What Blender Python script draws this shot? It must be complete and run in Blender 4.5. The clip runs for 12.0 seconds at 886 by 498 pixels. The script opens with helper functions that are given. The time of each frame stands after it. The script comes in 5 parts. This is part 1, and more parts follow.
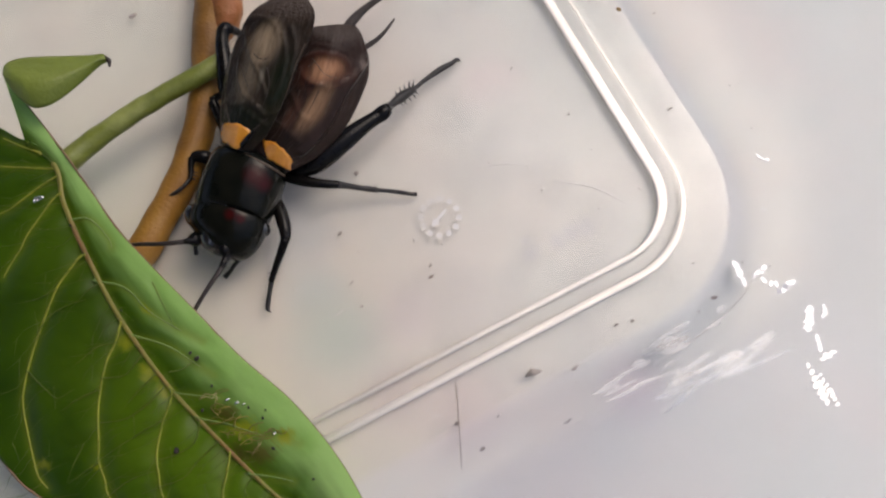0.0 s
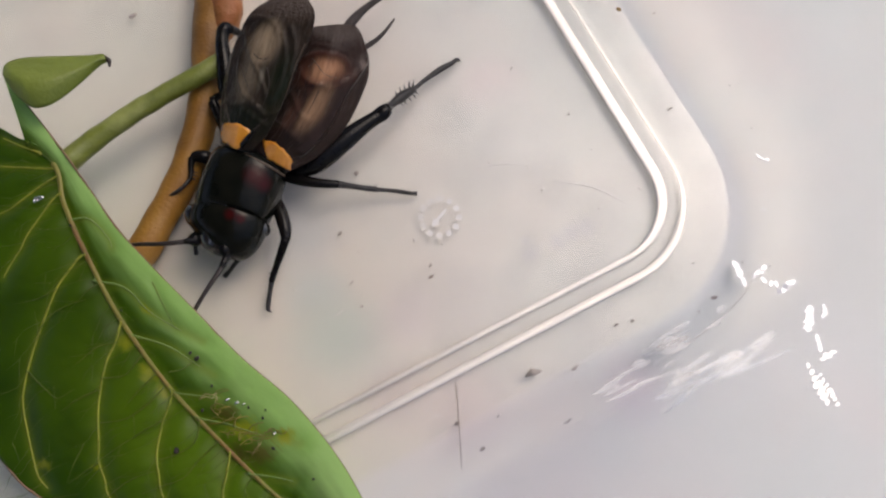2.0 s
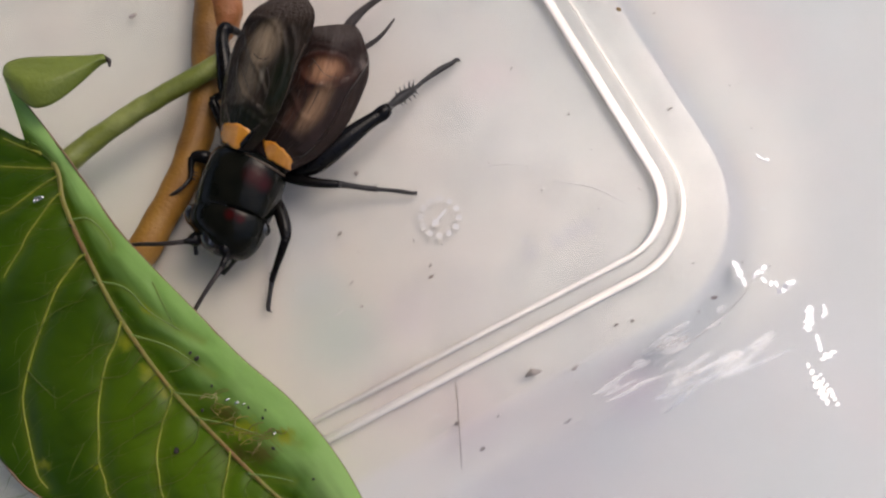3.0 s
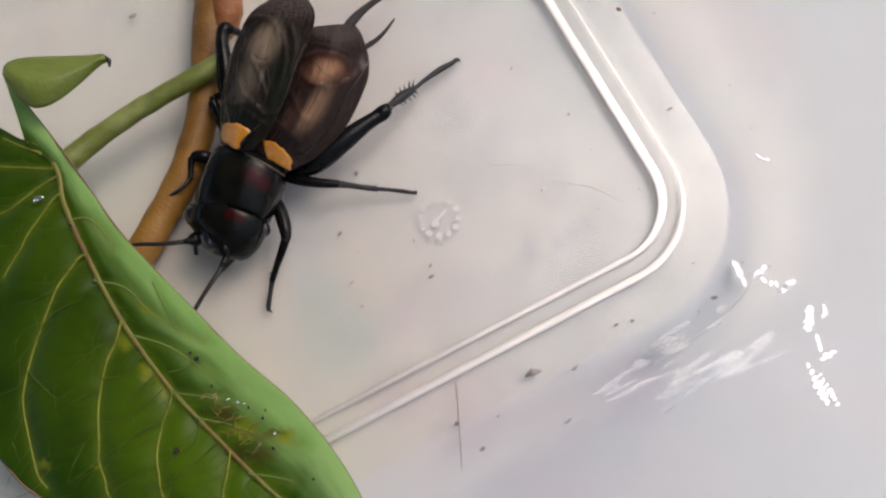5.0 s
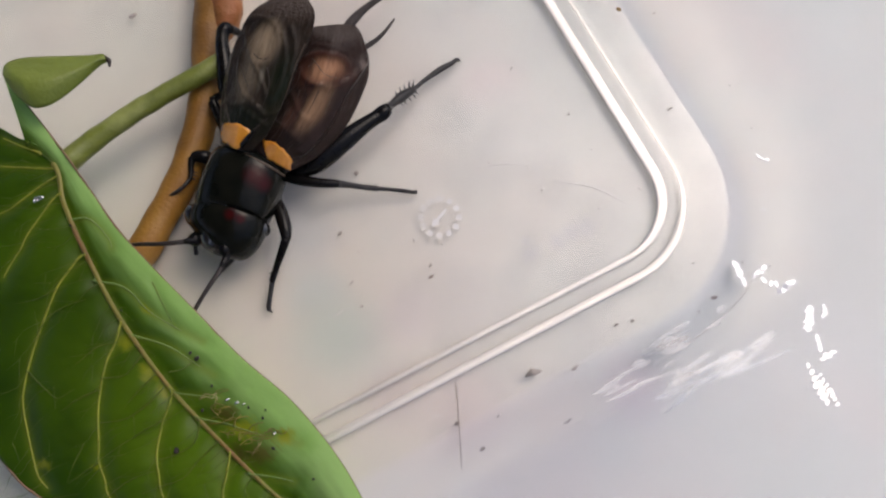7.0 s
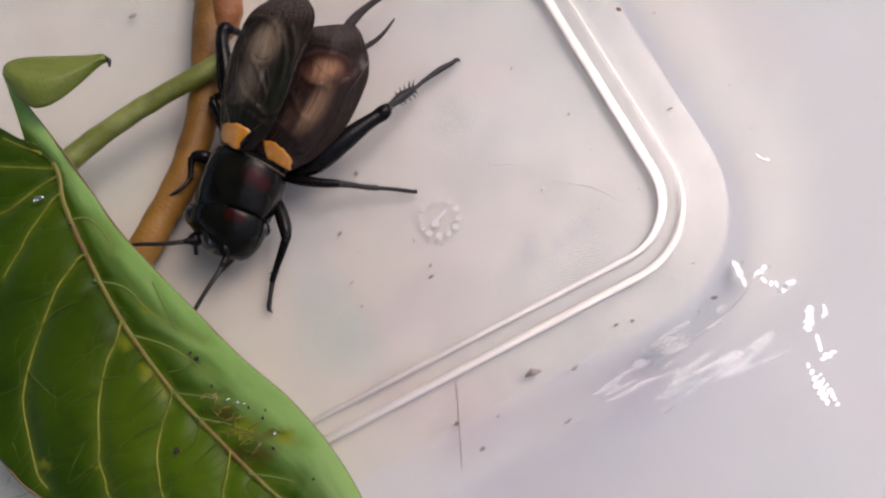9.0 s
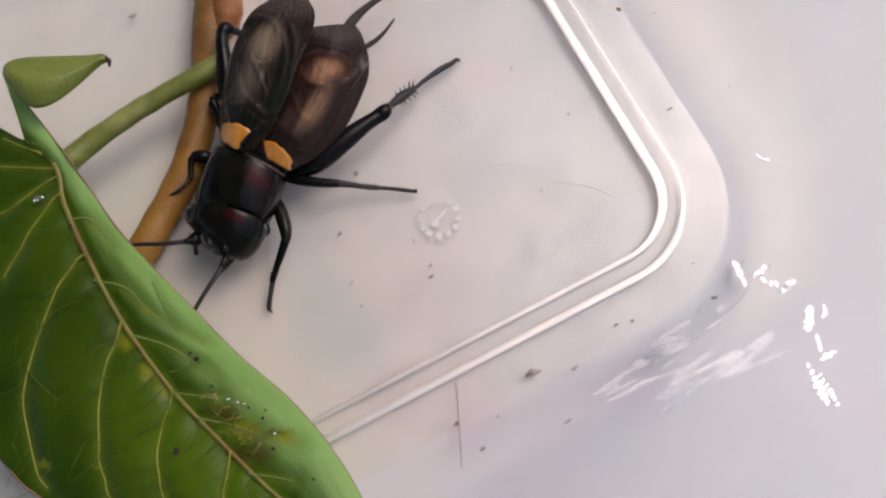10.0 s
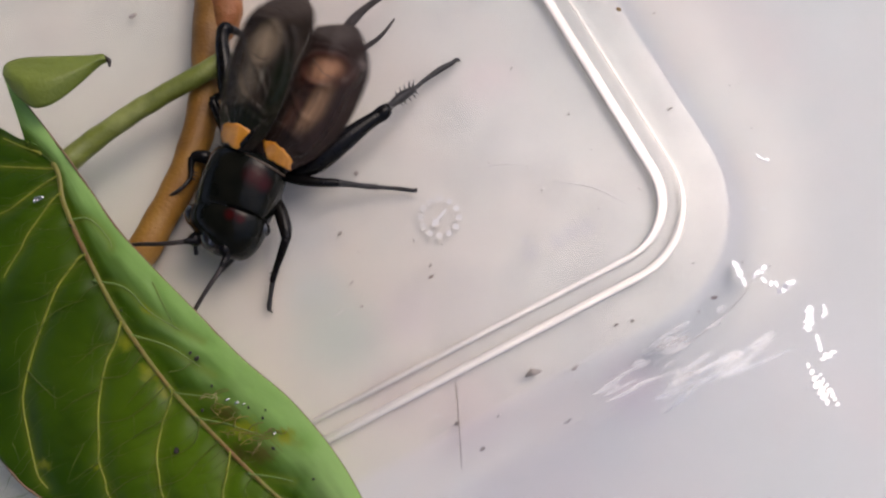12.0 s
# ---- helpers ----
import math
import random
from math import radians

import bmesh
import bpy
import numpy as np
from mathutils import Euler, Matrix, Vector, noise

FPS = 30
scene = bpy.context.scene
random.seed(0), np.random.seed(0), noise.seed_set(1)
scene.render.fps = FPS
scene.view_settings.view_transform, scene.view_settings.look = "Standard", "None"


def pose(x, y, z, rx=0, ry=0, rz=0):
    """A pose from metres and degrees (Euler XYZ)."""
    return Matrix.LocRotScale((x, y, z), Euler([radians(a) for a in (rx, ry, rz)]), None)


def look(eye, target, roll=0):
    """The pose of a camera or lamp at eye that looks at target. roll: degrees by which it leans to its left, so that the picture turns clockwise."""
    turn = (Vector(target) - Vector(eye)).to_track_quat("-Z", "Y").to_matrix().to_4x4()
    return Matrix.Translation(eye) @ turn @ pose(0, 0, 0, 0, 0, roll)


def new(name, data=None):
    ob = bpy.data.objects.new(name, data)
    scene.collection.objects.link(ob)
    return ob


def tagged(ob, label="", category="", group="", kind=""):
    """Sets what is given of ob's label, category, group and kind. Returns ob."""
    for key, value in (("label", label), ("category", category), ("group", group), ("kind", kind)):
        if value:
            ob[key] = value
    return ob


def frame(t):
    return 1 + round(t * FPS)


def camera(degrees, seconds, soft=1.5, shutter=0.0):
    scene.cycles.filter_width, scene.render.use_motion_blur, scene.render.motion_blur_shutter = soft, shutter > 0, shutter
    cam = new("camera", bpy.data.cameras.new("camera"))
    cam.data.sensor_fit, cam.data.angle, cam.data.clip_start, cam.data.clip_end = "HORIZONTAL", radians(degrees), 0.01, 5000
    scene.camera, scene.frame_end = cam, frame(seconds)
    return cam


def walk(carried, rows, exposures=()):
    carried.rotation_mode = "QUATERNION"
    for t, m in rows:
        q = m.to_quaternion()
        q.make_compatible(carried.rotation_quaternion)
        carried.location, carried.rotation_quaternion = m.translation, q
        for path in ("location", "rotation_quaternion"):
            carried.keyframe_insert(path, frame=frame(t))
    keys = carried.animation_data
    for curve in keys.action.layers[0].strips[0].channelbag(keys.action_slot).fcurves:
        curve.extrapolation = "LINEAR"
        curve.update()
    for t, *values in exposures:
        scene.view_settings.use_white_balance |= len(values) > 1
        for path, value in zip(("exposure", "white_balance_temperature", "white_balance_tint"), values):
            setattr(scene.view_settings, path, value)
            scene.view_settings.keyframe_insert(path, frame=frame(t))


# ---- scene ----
MM = 0.001

# camera: held still, looking down into the tub from a hand's width
cam = camera(60, 12.0, soft=2.3, shutter=1.0)
EYE = (0.0, -0.020406, 0.078904)
STAND = look(EYE, (0.0, 0.0, 0.0))
walk(cam, [(0.0, STAND), (12.0, STAND)], exposures=[
    (0.0, 0.15, 6400, 11.4), (3.0, 0.15, 6360, 11.9), (5.5, 0.15, 6260, 11.7), (7.2, 0.15, 6270, 12.2), (9.0, 0.14, 6330, 18.2), (12.0, 0.14, 6280, 15.0)])

# daylight: a hazy bright sky, brightest where the veiled sun stands, and an added dark board overhead
world = bpy.data.worlds.new("sky")
scene.world = world
world.use_nodes = True
sky = world.node_tree.nodes.new("ShaderNodeTexSky")
sky.sky_type = "NISHITA"
sky.sun_disc = False
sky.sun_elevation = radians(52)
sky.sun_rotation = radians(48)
sky.dust_density = 6.0
background = world.node_tree.nodes["Background"]
background.inputs["Strength"].default_value = 0.15
world.node_tree.links.new(sky.outputs["Color"], background.inputs["Color"])

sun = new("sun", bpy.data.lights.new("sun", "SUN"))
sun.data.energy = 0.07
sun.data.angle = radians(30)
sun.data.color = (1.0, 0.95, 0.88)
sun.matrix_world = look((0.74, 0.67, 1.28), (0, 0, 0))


# ---- materials ----
def mix_colors(tree, fac, a, b):
    node = tree.nodes.new("ShaderNodeMix")
    node.data_type = "RGBA"
    tree.links.new(fac, node.inputs[0])
    for value, socket in ((a, node.inputs[6]), (b, node.inputs[7])):
        if isinstance(value, tuple):
            socket.default_value = (*value, 1)
        else:
            tree.links.new(value, socket)
    return node.outputs[2]


def noise_mask(tree, scale, low, high, detail=4.0, stretch=(1, 1, 1), coords="Object"):
    """A soft 0 to 1 mask of patches; scale is in patches a metre."""
    where = tree.nodes.new("ShaderNodeTexCoord")
    mapping = tree.nodes.new("ShaderNodeMapping")
    mapping.inputs["Scale"].default_value = stretch
    tex = tree.nodes.new("ShaderNodeTexNoise")
    tex.inputs["Scale"].default_value = scale
    tex.inputs["Detail"].default_value = detail
    ramp = tree.nodes.new("ShaderNodeMapRange")
    ramp.inputs["From Min"].default_value = low
    ramp.inputs["From Max"].default_value = high
    tree.links.new(where.outputs[coords], mapping.inputs["Vector"])
    tree.links.new(mapping.outputs[0], tex.inputs["Vector"])
    tree.links.new(tex.outputs["Fac"], ramp.inputs["Value"])
    return ramp.outputs[0]


def uv_blob(tree, u, v, ru, rv, soft=0.5, rough=0.0, scale=6.0):
    """A soft oval in the surface's own (u, v): 1 inside, 0 outside, with an uneven rim."""
    where = tree.nodes.new("ShaderNodeTexCoord")
    mapping = tree.nodes.new("ShaderNodeMapping")
    mapping.vector_type = "POINT"
    mapping.inputs["Location"].default_value = (-u / ru, -v / rv, 0)
    mapping.inputs["Scale"].default_value = (1 / ru, 1 / rv, 0)
    length = tree.nodes.new("ShaderNodeVectorMath")
    length.operation = "LENGTH"
    tree.links.new(where.outputs["UV"], mapping.inputs["Vector"])
    tree.links.new(mapping.outputs[0], length.inputs[0])
    value = length.outputs["Value"]
    if rough:
        tex = tree.nodes.new("ShaderNodeTexNoise")
        tex.inputs["Scale"].default_value = scale
        tree.links.new(where.outputs["UV"], tex.inputs["Vector"])
        add = tree.nodes.new("ShaderNodeMath")
        add.operation = "MULTIPLY_ADD"
        tree.links.new(tex.outputs["Fac"], add.inputs[0])
        add.inputs[1].default_value = rough
        tree.links.new(value, add.inputs[2])
        value = add.outputs[0]
    ramp = tree.nodes.new("ShaderNodeMapRange")
    ramp.interpolation_type = "SMOOTHSTEP"
    ramp.inputs["From Min"].default_value = 1 + rough * 0.5
    ramp.inputs["From Max"].default_value = 1 + rough * 0.5 - soft
    tree.links.new(value, ramp.inputs["Value"])
    return ramp.outputs[0]


def place_blob(tree, place, radius, soft=0.9):
    """A soft round patch at a place in mm: 1 inside, 0 outside."""
    where = tree.nodes.new("ShaderNodeTexCoord")
    far = tree.nodes.new("ShaderNodeVectorMath")
    far.operation = "DISTANCE"
    far.inputs[1].default_value = tuple(v * MM for v in place)
    ramp = tree.nodes.new("ShaderNodeMapRange")
    ramp.interpolation_type = "SMOOTHSTEP"
    ramp.inputs["From Min"].default_value = radius * MM
    ramp.inputs["From Max"].default_value = radius * (1 - soft) * MM
    tree.links.new(where.outputs["Object"], far.inputs[0])
    tree.links.new(far.outputs["Value"], ramp.inputs["Value"])
    return ramp.outputs[0]


def surface(name, base, second=None, scale=600, low=0.35, high=0.65, rough=0.5, bump=0.0, bump_scale=2000,
            stretch=(1, 1, 1), metallic=0.0, coat=0.0, third=None, third_scale=150, third_low=0.5, third_high=0.7,
            subsurface=0.0, specular=0.5):
    """A procedural surface: a base colour with two scales of patches, and fine relief."""
    mat = bpy.data.materials.new(name)
    mat.use_nodes = True
    tree = mat.node_tree
    bsdf = tree.nodes["Principled BSDF"]
    bsdf.inputs["Roughness"].default_value = rough
    bsdf.inputs["Metallic"].default_value = metallic
    bsdf.inputs["Coat Weight"].default_value = coat
    bsdf.inputs["Coat Roughness"].default_value = 0.08
    bsdf.inputs["Specular IOR Level"].default_value = specular
    bsdf.inputs["Base Color"].default_value = (*base, 1)
    color = base
    if second:
        color = mix_colors(tree, noise_mask(tree, scale, low, high, stretch=stretch), color, second)
    if third:
        color = mix_colors(tree, noise_mask(tree, third_scale, third_low, third_high), color, third)
    if not isinstance(color, tuple):
        tree.links.new(color, bsdf.inputs["Base Color"])
    if subsurface:
        bsdf.inputs["Subsurface Weight"].default_value = subsurface
        bsdf.inputs["Subsurface Radius"].default_value = (0.6, 0.9, 0.2)
        bsdf.inputs["Subsurface Scale"].default_value = 0.001
    if bump:
        node = tree.nodes.new("ShaderNodeBump")
        node.inputs["Strength"].default_value = bump
        node.inputs["Distance"].default_value = 0.0002
        tree.links.new(noise_mask(tree, bump_scale, 0.2, 0.8, stretch=stretch), node.inputs["Height"])
        tree.links.new(node.outputs[0], bsdf.inputs["Normal"])
    return mat


def clear_plastic(name, tint, haze, rough, bump=0.1, bump_scale=120, dust=0.0, shine=0.035, milky=(0.86, 0.86, 0.87), foot=0.0, glow=0.0, edge=0.4, sheen=(1.0, 1.0, 1.0)):
    """Clear moulded plastic: see-through, glossy by Fresnel, with a little milky haze."""
    mat = bpy.data.materials.new(name)
    mat.use_nodes = True
    tree = mat.node_tree
    tree.nodes.remove(tree.nodes["Principled BSDF"])
    out = tree.nodes["Material Output"]
    clear = tree.nodes.new("ShaderNodeBsdfTransparent")
    clear.inputs["Color"].default_value = (*tint, 1)
    milk = tree.nodes.new("ShaderNodeBsdfDiffuse")
    milk.inputs["Color"].default_value = (*milky, 1)
    gloss = tree.nodes.new("ShaderNodeBsdfGlossy")
    gloss.inputs["Roughness"].default_value = rough
    gloss.inputs["Color"].default_value = (*sheen, 1)
    facing = tree.nodes.new("ShaderNodeLayerWeight")
    facing.inputs["Blend"].default_value = 0.5
    power = tree.nodes.new("ShaderNodeMath")
    power.operation = "POWER"
    power.inputs[1].default_value = 5.0
    fresnel = tree.nodes.new("ShaderNodeMapRange")
    fresnel.inputs["To Min"].default_value = shine
    fresnel.inputs["To Max"].default_value = edge
    tree.links.new(facing.outputs["Facing"], power.inputs[0])
    tree.links.new(power.outputs[0], fresnel.inputs["Value"])
    node = tree.nodes.new("ShaderNodeBump")
    node.inputs["Strength"].default_value = bump
    node.inputs["Distance"].default_value = 0.0006
    tree.links.new(noise_mask(tree, bump_scale, 0.3, 0.7, detail=3.0), node.inputs["Height"])
    for shader in (gloss, facing):
        tree.links.new(node.outputs[0], shader.inputs["Normal"])
    first = tree.nodes.new("ShaderNodeMixShader")
    first.inputs[0].default_value = haze
    if dust:
        ramp = tree.nodes.new("ShaderNodeMapRange")
        ramp.inputs["To Min"].default_value = haze
        ramp.inputs["To Max"].default_value = haze + dust
        tree.links.new(noise_mask(tree, 90, 0.45, 0.75, detail=6.0), ramp.inputs["Value"])
        tree.links.new(ramp.outputs[0], first.inputs[0])
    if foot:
        # the milky haze, which stands in for sky light, thickens up the wall
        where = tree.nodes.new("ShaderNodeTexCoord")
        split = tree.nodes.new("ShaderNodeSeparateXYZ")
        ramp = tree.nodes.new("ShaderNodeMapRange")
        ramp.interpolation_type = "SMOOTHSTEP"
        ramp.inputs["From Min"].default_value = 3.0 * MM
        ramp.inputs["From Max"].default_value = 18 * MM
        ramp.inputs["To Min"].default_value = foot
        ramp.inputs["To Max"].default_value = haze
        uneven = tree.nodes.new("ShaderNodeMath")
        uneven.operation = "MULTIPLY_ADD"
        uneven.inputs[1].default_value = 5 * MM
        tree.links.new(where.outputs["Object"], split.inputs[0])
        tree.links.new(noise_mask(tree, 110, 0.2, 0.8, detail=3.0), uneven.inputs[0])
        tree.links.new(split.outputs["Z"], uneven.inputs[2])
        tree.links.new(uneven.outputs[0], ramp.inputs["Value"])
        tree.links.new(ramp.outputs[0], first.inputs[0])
    tree.links.new(clear.outputs[0], first.inputs[1])
    if glow:
        lit = tree.nodes.new("ShaderNodeBsdfTranslucent")
        lit.inputs["Color"].default_value = (*milky, 1)
        body = tree.nodes.new("ShaderNodeMixShader")
        body.inputs[0].default_value = glow
        tree.links.new(milk.outputs[0], body.inputs[1])
        tree.links.new(lit.outputs[0], body.inputs[2])
        milk = body
    tree.links.new(milk.outputs[0], first.inputs[2])
    second = tree.nodes.new("ShaderNodeMixShader")
    tree.links.new(fresnel.outputs[0], second.inputs[0])
    tree.links.new(first.outputs[0], second.inputs[1])
    tree.links.new(gloss.outputs[0], second.inputs[2])
    tree.links.new(second.outputs[0], out.inputs["Surface"])
    return mat


def wing_surface(name, blobs, base, second, tip):
    """Leathery forewing: dark brown with soft paler cells, fine folds and a netted tip."""
    mat = surface(name, base, second, scale=700, rough=0.28, specular=0.14)
    tree = mat.node_tree
    bsdf = tree.nodes["Principled BSDF"]
    color = bsdf.inputs["Base Color"].links[0].from_socket
    at_tip = uv_blob(tree, 1.02, 0.5, 0.32, 0.9, 0.4, 0.1, 5)
    color = mix_colors(tree, at_tip, color, tip)
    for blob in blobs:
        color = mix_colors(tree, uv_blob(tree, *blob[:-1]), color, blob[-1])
    color = mix_colors(tree, noise_mask(tree, 1.0, 0.5, 0.95, stretch=(6, 14, 1), coords="UV"), color, base)
    tree.links.new(color, bsdf.inputs["Base Color"])
    # the tip's fine net of veins
    where = tree.nodes.new("ShaderNodeTexCoord")
    mapping = tree.nodes.new("ShaderNodeMapping")
    mapping.inputs["Scale"].default_value = (34, 20, 1)
    cells = tree.nodes.new("ShaderNodeTexVoronoi")
    cells.feature = "DISTANCE_TO_EDGE"
    cells.inputs["Scale"].default_value = 1.0
    net = tree.nodes.new("ShaderNodeMapRange")
    net.inputs["From Max"].default_value = 0.2
    net.inputs["To Min"].default_value, net.inputs["To Max"].default_value = 1.0, 0.0
    tree.links.new(where.outputs["UV"], mapping.inputs["Vector"])
    tree.links.new(mapping.outputs[0], cells.inputs["Vector"])
    tree.links.new(cells.outputs["Distance"], net.inputs["Value"])
    at_net = tree.nodes.new("ShaderNodeMath")
    at_net.operation = "MULTIPLY"
    tree.links.new(net.outputs[0], at_net.inputs[0])
    tree.links.new(at_tip, at_net.inputs[1])
    relief = tree.nodes.new("ShaderNodeMath")
    relief.operation = "MULTIPLY_ADD"
    relief.inputs[1].default_value = 0.45
    tree.links.new(at_net.outputs[0], relief.inputs[0])
    tree.links.new(noise_mask(tree, 1.0, 0.3, 0.7, stretch=(8, 9, 1), coords="UV"), relief.inputs[2])
    bump = tree.nodes.new("ShaderNodeBump")
    bump.inputs["Strength"].default_value = 0.6
    bump.inputs["Distance"].default_value = 0.00022
    tree.links.new(relief.outputs[0], bump.inputs["Height"])
    tree.links.new(bump.outputs[0], bsdf.inputs["Normal"])
    return mat


TABLE = surface("white_table", (0.83, 0.8, 0.71), (0.71, 0.73, 0.645), scale=26, rough=0.5, third=(0.81, 0.7, 0.61),
                third_scale=42, third_low=0.42, third_high=0.82)
def smudged_and_tinted(mat, rows):
    """Soft patches at places in mm on the table top: grey smudges and tints, the leaf's green cast among them."""
    tree = mat.node_tree
    bsdf = tree.nodes["Principled BSDF"]
    color = bsdf.inputs["Base Color"].links[0].from_socket
    for x, y, radius, tone in rows:
        color = mix_colors(tree, place_blob(tree, (x, y, 749.15), radius), color, tone)
    tree.links.new(color, bsdf.inputs["Base Color"])
    return mat


# the greenish patches paint the leaf's green cast onto the table
smudged_and_tinted(TABLE, ((8.96, 1.11, 0.75, (0.69, 0.67, 0.63)),
                (9.41, -0.28, 1.62, (0.69, 0.67, 0.63)),
                (13.91, 2.07, 1.7, (0.69, 0.67, 0.63)),
                (15.48, 2.71, 1.8, (0.69, 0.67, 0.63)),
                (12.33, 0.98, 1.4, (0.69, 0.67, 0.63)),
                (-4.90, -15.20, 5, (0.72, 0.64, 0.59)),
                (-13.51, -4.51, 5, (0.66, 0.68, 0.63)),
                (19.64, -14.62, 5, (0.74, 0.66, 0.62)),
                (5.56, 19.19, 6, (0.86, 0.75, 0.69)),
                (-3.83, -6.95, 5, (0.76, 0.68, 0.63)),
                (-11.0, -9.0, 7, (0.64, 0.68, 0.6)), (2.0, -16.5, 7, (0.76, 0.66, 0.6)), (-15.5, 1.5, 6, (0.66, 0.65, 0.62)), (8.0, 14.0, 9, (0.8, 0.78, 0.7))))
PLASTIC = clear_plastic("clear_plastic", (0.985, 0.985, 0.98), 0.05, 0.24, bump=0.04, bump_scale=160, dust=0.1, shine=0.055)
# its bluish milk puts the blue sky light on the wall into colour
WALL_PLASTIC = clear_plastic("sky_hazed_wall_plastic", (0.972, 0.978, 0.998), 0.12, 0.3, bump=0.05, edge=0.06, bump_scale=160, milky=(0.58, 0.74, 1.0), foot=0.012, shine=0.03)
# pale bead plastics: the gleam along the ridge put into colour and gloss
RIDGE_GLEAM = clear_plastic("ridge_gleam_plastic", (0.98, 0.97, 0.95), 0.35, 0.42, bump=0.05, bump_scale=400, shine=0.66, milky=(1.0, 0.97, 0.92), glow=0.1, sheen=(1.0, 0.95, 0.87))
SOFT_RIDGE_GLEAM = clear_plastic("soft_ridge_gleam_plastic", (0.98, 0.97, 0.95), 0.8, 0.42, bump=0.05, bump_scale=400, shine=0.6, milky=(0.98, 0.94, 0.88), glow=0.2, sheen=(1.0, 0.94, 0.84))
MARK = clear_plastic("raised_plastic", (0.98, 0.98, 0.97), 0.65, 0.35, milky=(0.94, 0.92, 0.9), shine=0.1, bump=0.1, bump_scale=900, dust=0.15)
# near-white gloss that carries the tub wall's glints
GLINT = clear_plastic("glint_plastic", (0.98, 0.98, 1.0), 0.4, 0.45, bump=0.1, bump_scale=700, shine=0.5, edge=0.8, milky=(1.0, 1.0, 1.0))
PALE_STREAK = clear_plastic("pale_streak_plastic", (1.0, 1.0, 1.0), 0.02, 0.5, bump=0.1, bump_scale=900, shine=0.075, edge=0.08, milky=(0.99, 0.99, 1.0))
LEG = surface("black_leg", (0.004, 0.004, 0.005), (0.008, 0.007, 0.006), scale=900, rough=0.14, bump=0.1, bump_scale=3000, specular=0.18)
SHIN = surface("grey_black_leg", (0.015, 0.014, 0.015), (0.026, 0.023, 0.022), scale=1200, rough=0.32, bump=0.2, bump_scale=6000, specular=0.4)
TAIL = surface("dusky_tail", (0.055, 0.045, 0.042), (0.035, 0.03, 0.028), scale=1200, rough=0.5, bump=0.2, bump_scale=6000, specular=0.2)
EYE_BLACK = surface("eye_black", (0.006, 0.005, 0.005), (0.01, 0.009, 0.008), rough=0.06, specular=0.9, coat=1.0)
HORN = surface("antenna_brown", (0.018, 0.014, 0.013), (0.03, 0.02, 0.018), scale=2500, rough=0.45, bump=0.2, bump_scale=8000)
BELLY = surface("dark_belly", (0.02, 0.016, 0.014), (0.035, 0.025, 0.02), scale=800, rough=0.5, bump=0.2)
ORANGE = surface("orange_spot", (0.7, 0.3, 0.035), (0.56, 0.21, 0.02), scale=900, rough=0.2, bump=0.25, bump_scale=3500, third=(0.05, 0.02, 0.01), third_scale=800, third_low=0.66, third_high=0.7, coat=0.5)
VEIN_DARK = surface("wing_vein", (0.026, 0.019, 0.016), (0.034, 0.025, 0.021), scale=1500, rough=0.45, specular=0.2)
VEIN_PALE = surface("pale_wing_vein", (0.11, 0.08, 0.06), (0.06, 0.045, 0.035), scale=1500, rough=0.45, specular=0.2)
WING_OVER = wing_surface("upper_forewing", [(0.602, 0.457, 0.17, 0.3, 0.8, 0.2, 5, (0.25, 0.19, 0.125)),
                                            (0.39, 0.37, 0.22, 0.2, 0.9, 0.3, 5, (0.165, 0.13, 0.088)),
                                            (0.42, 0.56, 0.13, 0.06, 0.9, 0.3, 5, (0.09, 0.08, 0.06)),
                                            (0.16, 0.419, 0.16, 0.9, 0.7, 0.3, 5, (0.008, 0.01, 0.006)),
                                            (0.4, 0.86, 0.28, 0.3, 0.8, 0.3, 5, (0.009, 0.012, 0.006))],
                         (0.032, 0.0225, 0.016), (0.02, 0.0155, 0.012), (0.076, 0.057, 0.046))
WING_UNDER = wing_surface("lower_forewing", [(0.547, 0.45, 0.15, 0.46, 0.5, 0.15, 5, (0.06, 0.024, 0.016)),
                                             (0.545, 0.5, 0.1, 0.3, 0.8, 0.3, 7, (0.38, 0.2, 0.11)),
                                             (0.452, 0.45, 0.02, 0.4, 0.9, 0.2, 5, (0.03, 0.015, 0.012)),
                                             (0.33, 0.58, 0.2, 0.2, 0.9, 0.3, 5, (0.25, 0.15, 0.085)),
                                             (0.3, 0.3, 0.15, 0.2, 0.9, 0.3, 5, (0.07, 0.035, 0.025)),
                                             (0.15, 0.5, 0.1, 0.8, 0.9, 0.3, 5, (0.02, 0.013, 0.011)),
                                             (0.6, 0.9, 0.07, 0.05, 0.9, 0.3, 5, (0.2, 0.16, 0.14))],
                          (0.036, 0.022, 0.018), (0.025, 0.016, 0.013), (0.078, 0.061, 0.053))
BARK = surface("brown_bark", (0.25, 0.115, 0.012), (0.31, 0.155, 0.022), scale=350, rough=0.55, bump=0.35, bump_scale=2500,
               third=(0.17, 0.075, 0.01), third_scale=160)
BARK_NODE = surface("reddish_bark", (0.32, 0.11, 0.035), (0.26, 0.1, 0.022), scale=450, rough=0.55, bump=0.4, bump_scale=2500)
GREEN_STALK = surface("green_stalk", (0.17, 0.2, 0.03), (0.12, 0.145, 0.02), scale=500, rough=0.45, bump=0.3, bump_scale=2500,
                      third=(0.25, 0.28, 0.075), third_scale=220)
LEAF_BACK = surface("leaf_underside", (0.13, 0.17, 0.02), (0.18, 0.23, 0.035), scale=220, rough=0.5, bump=0.35, bump_scale=1800)
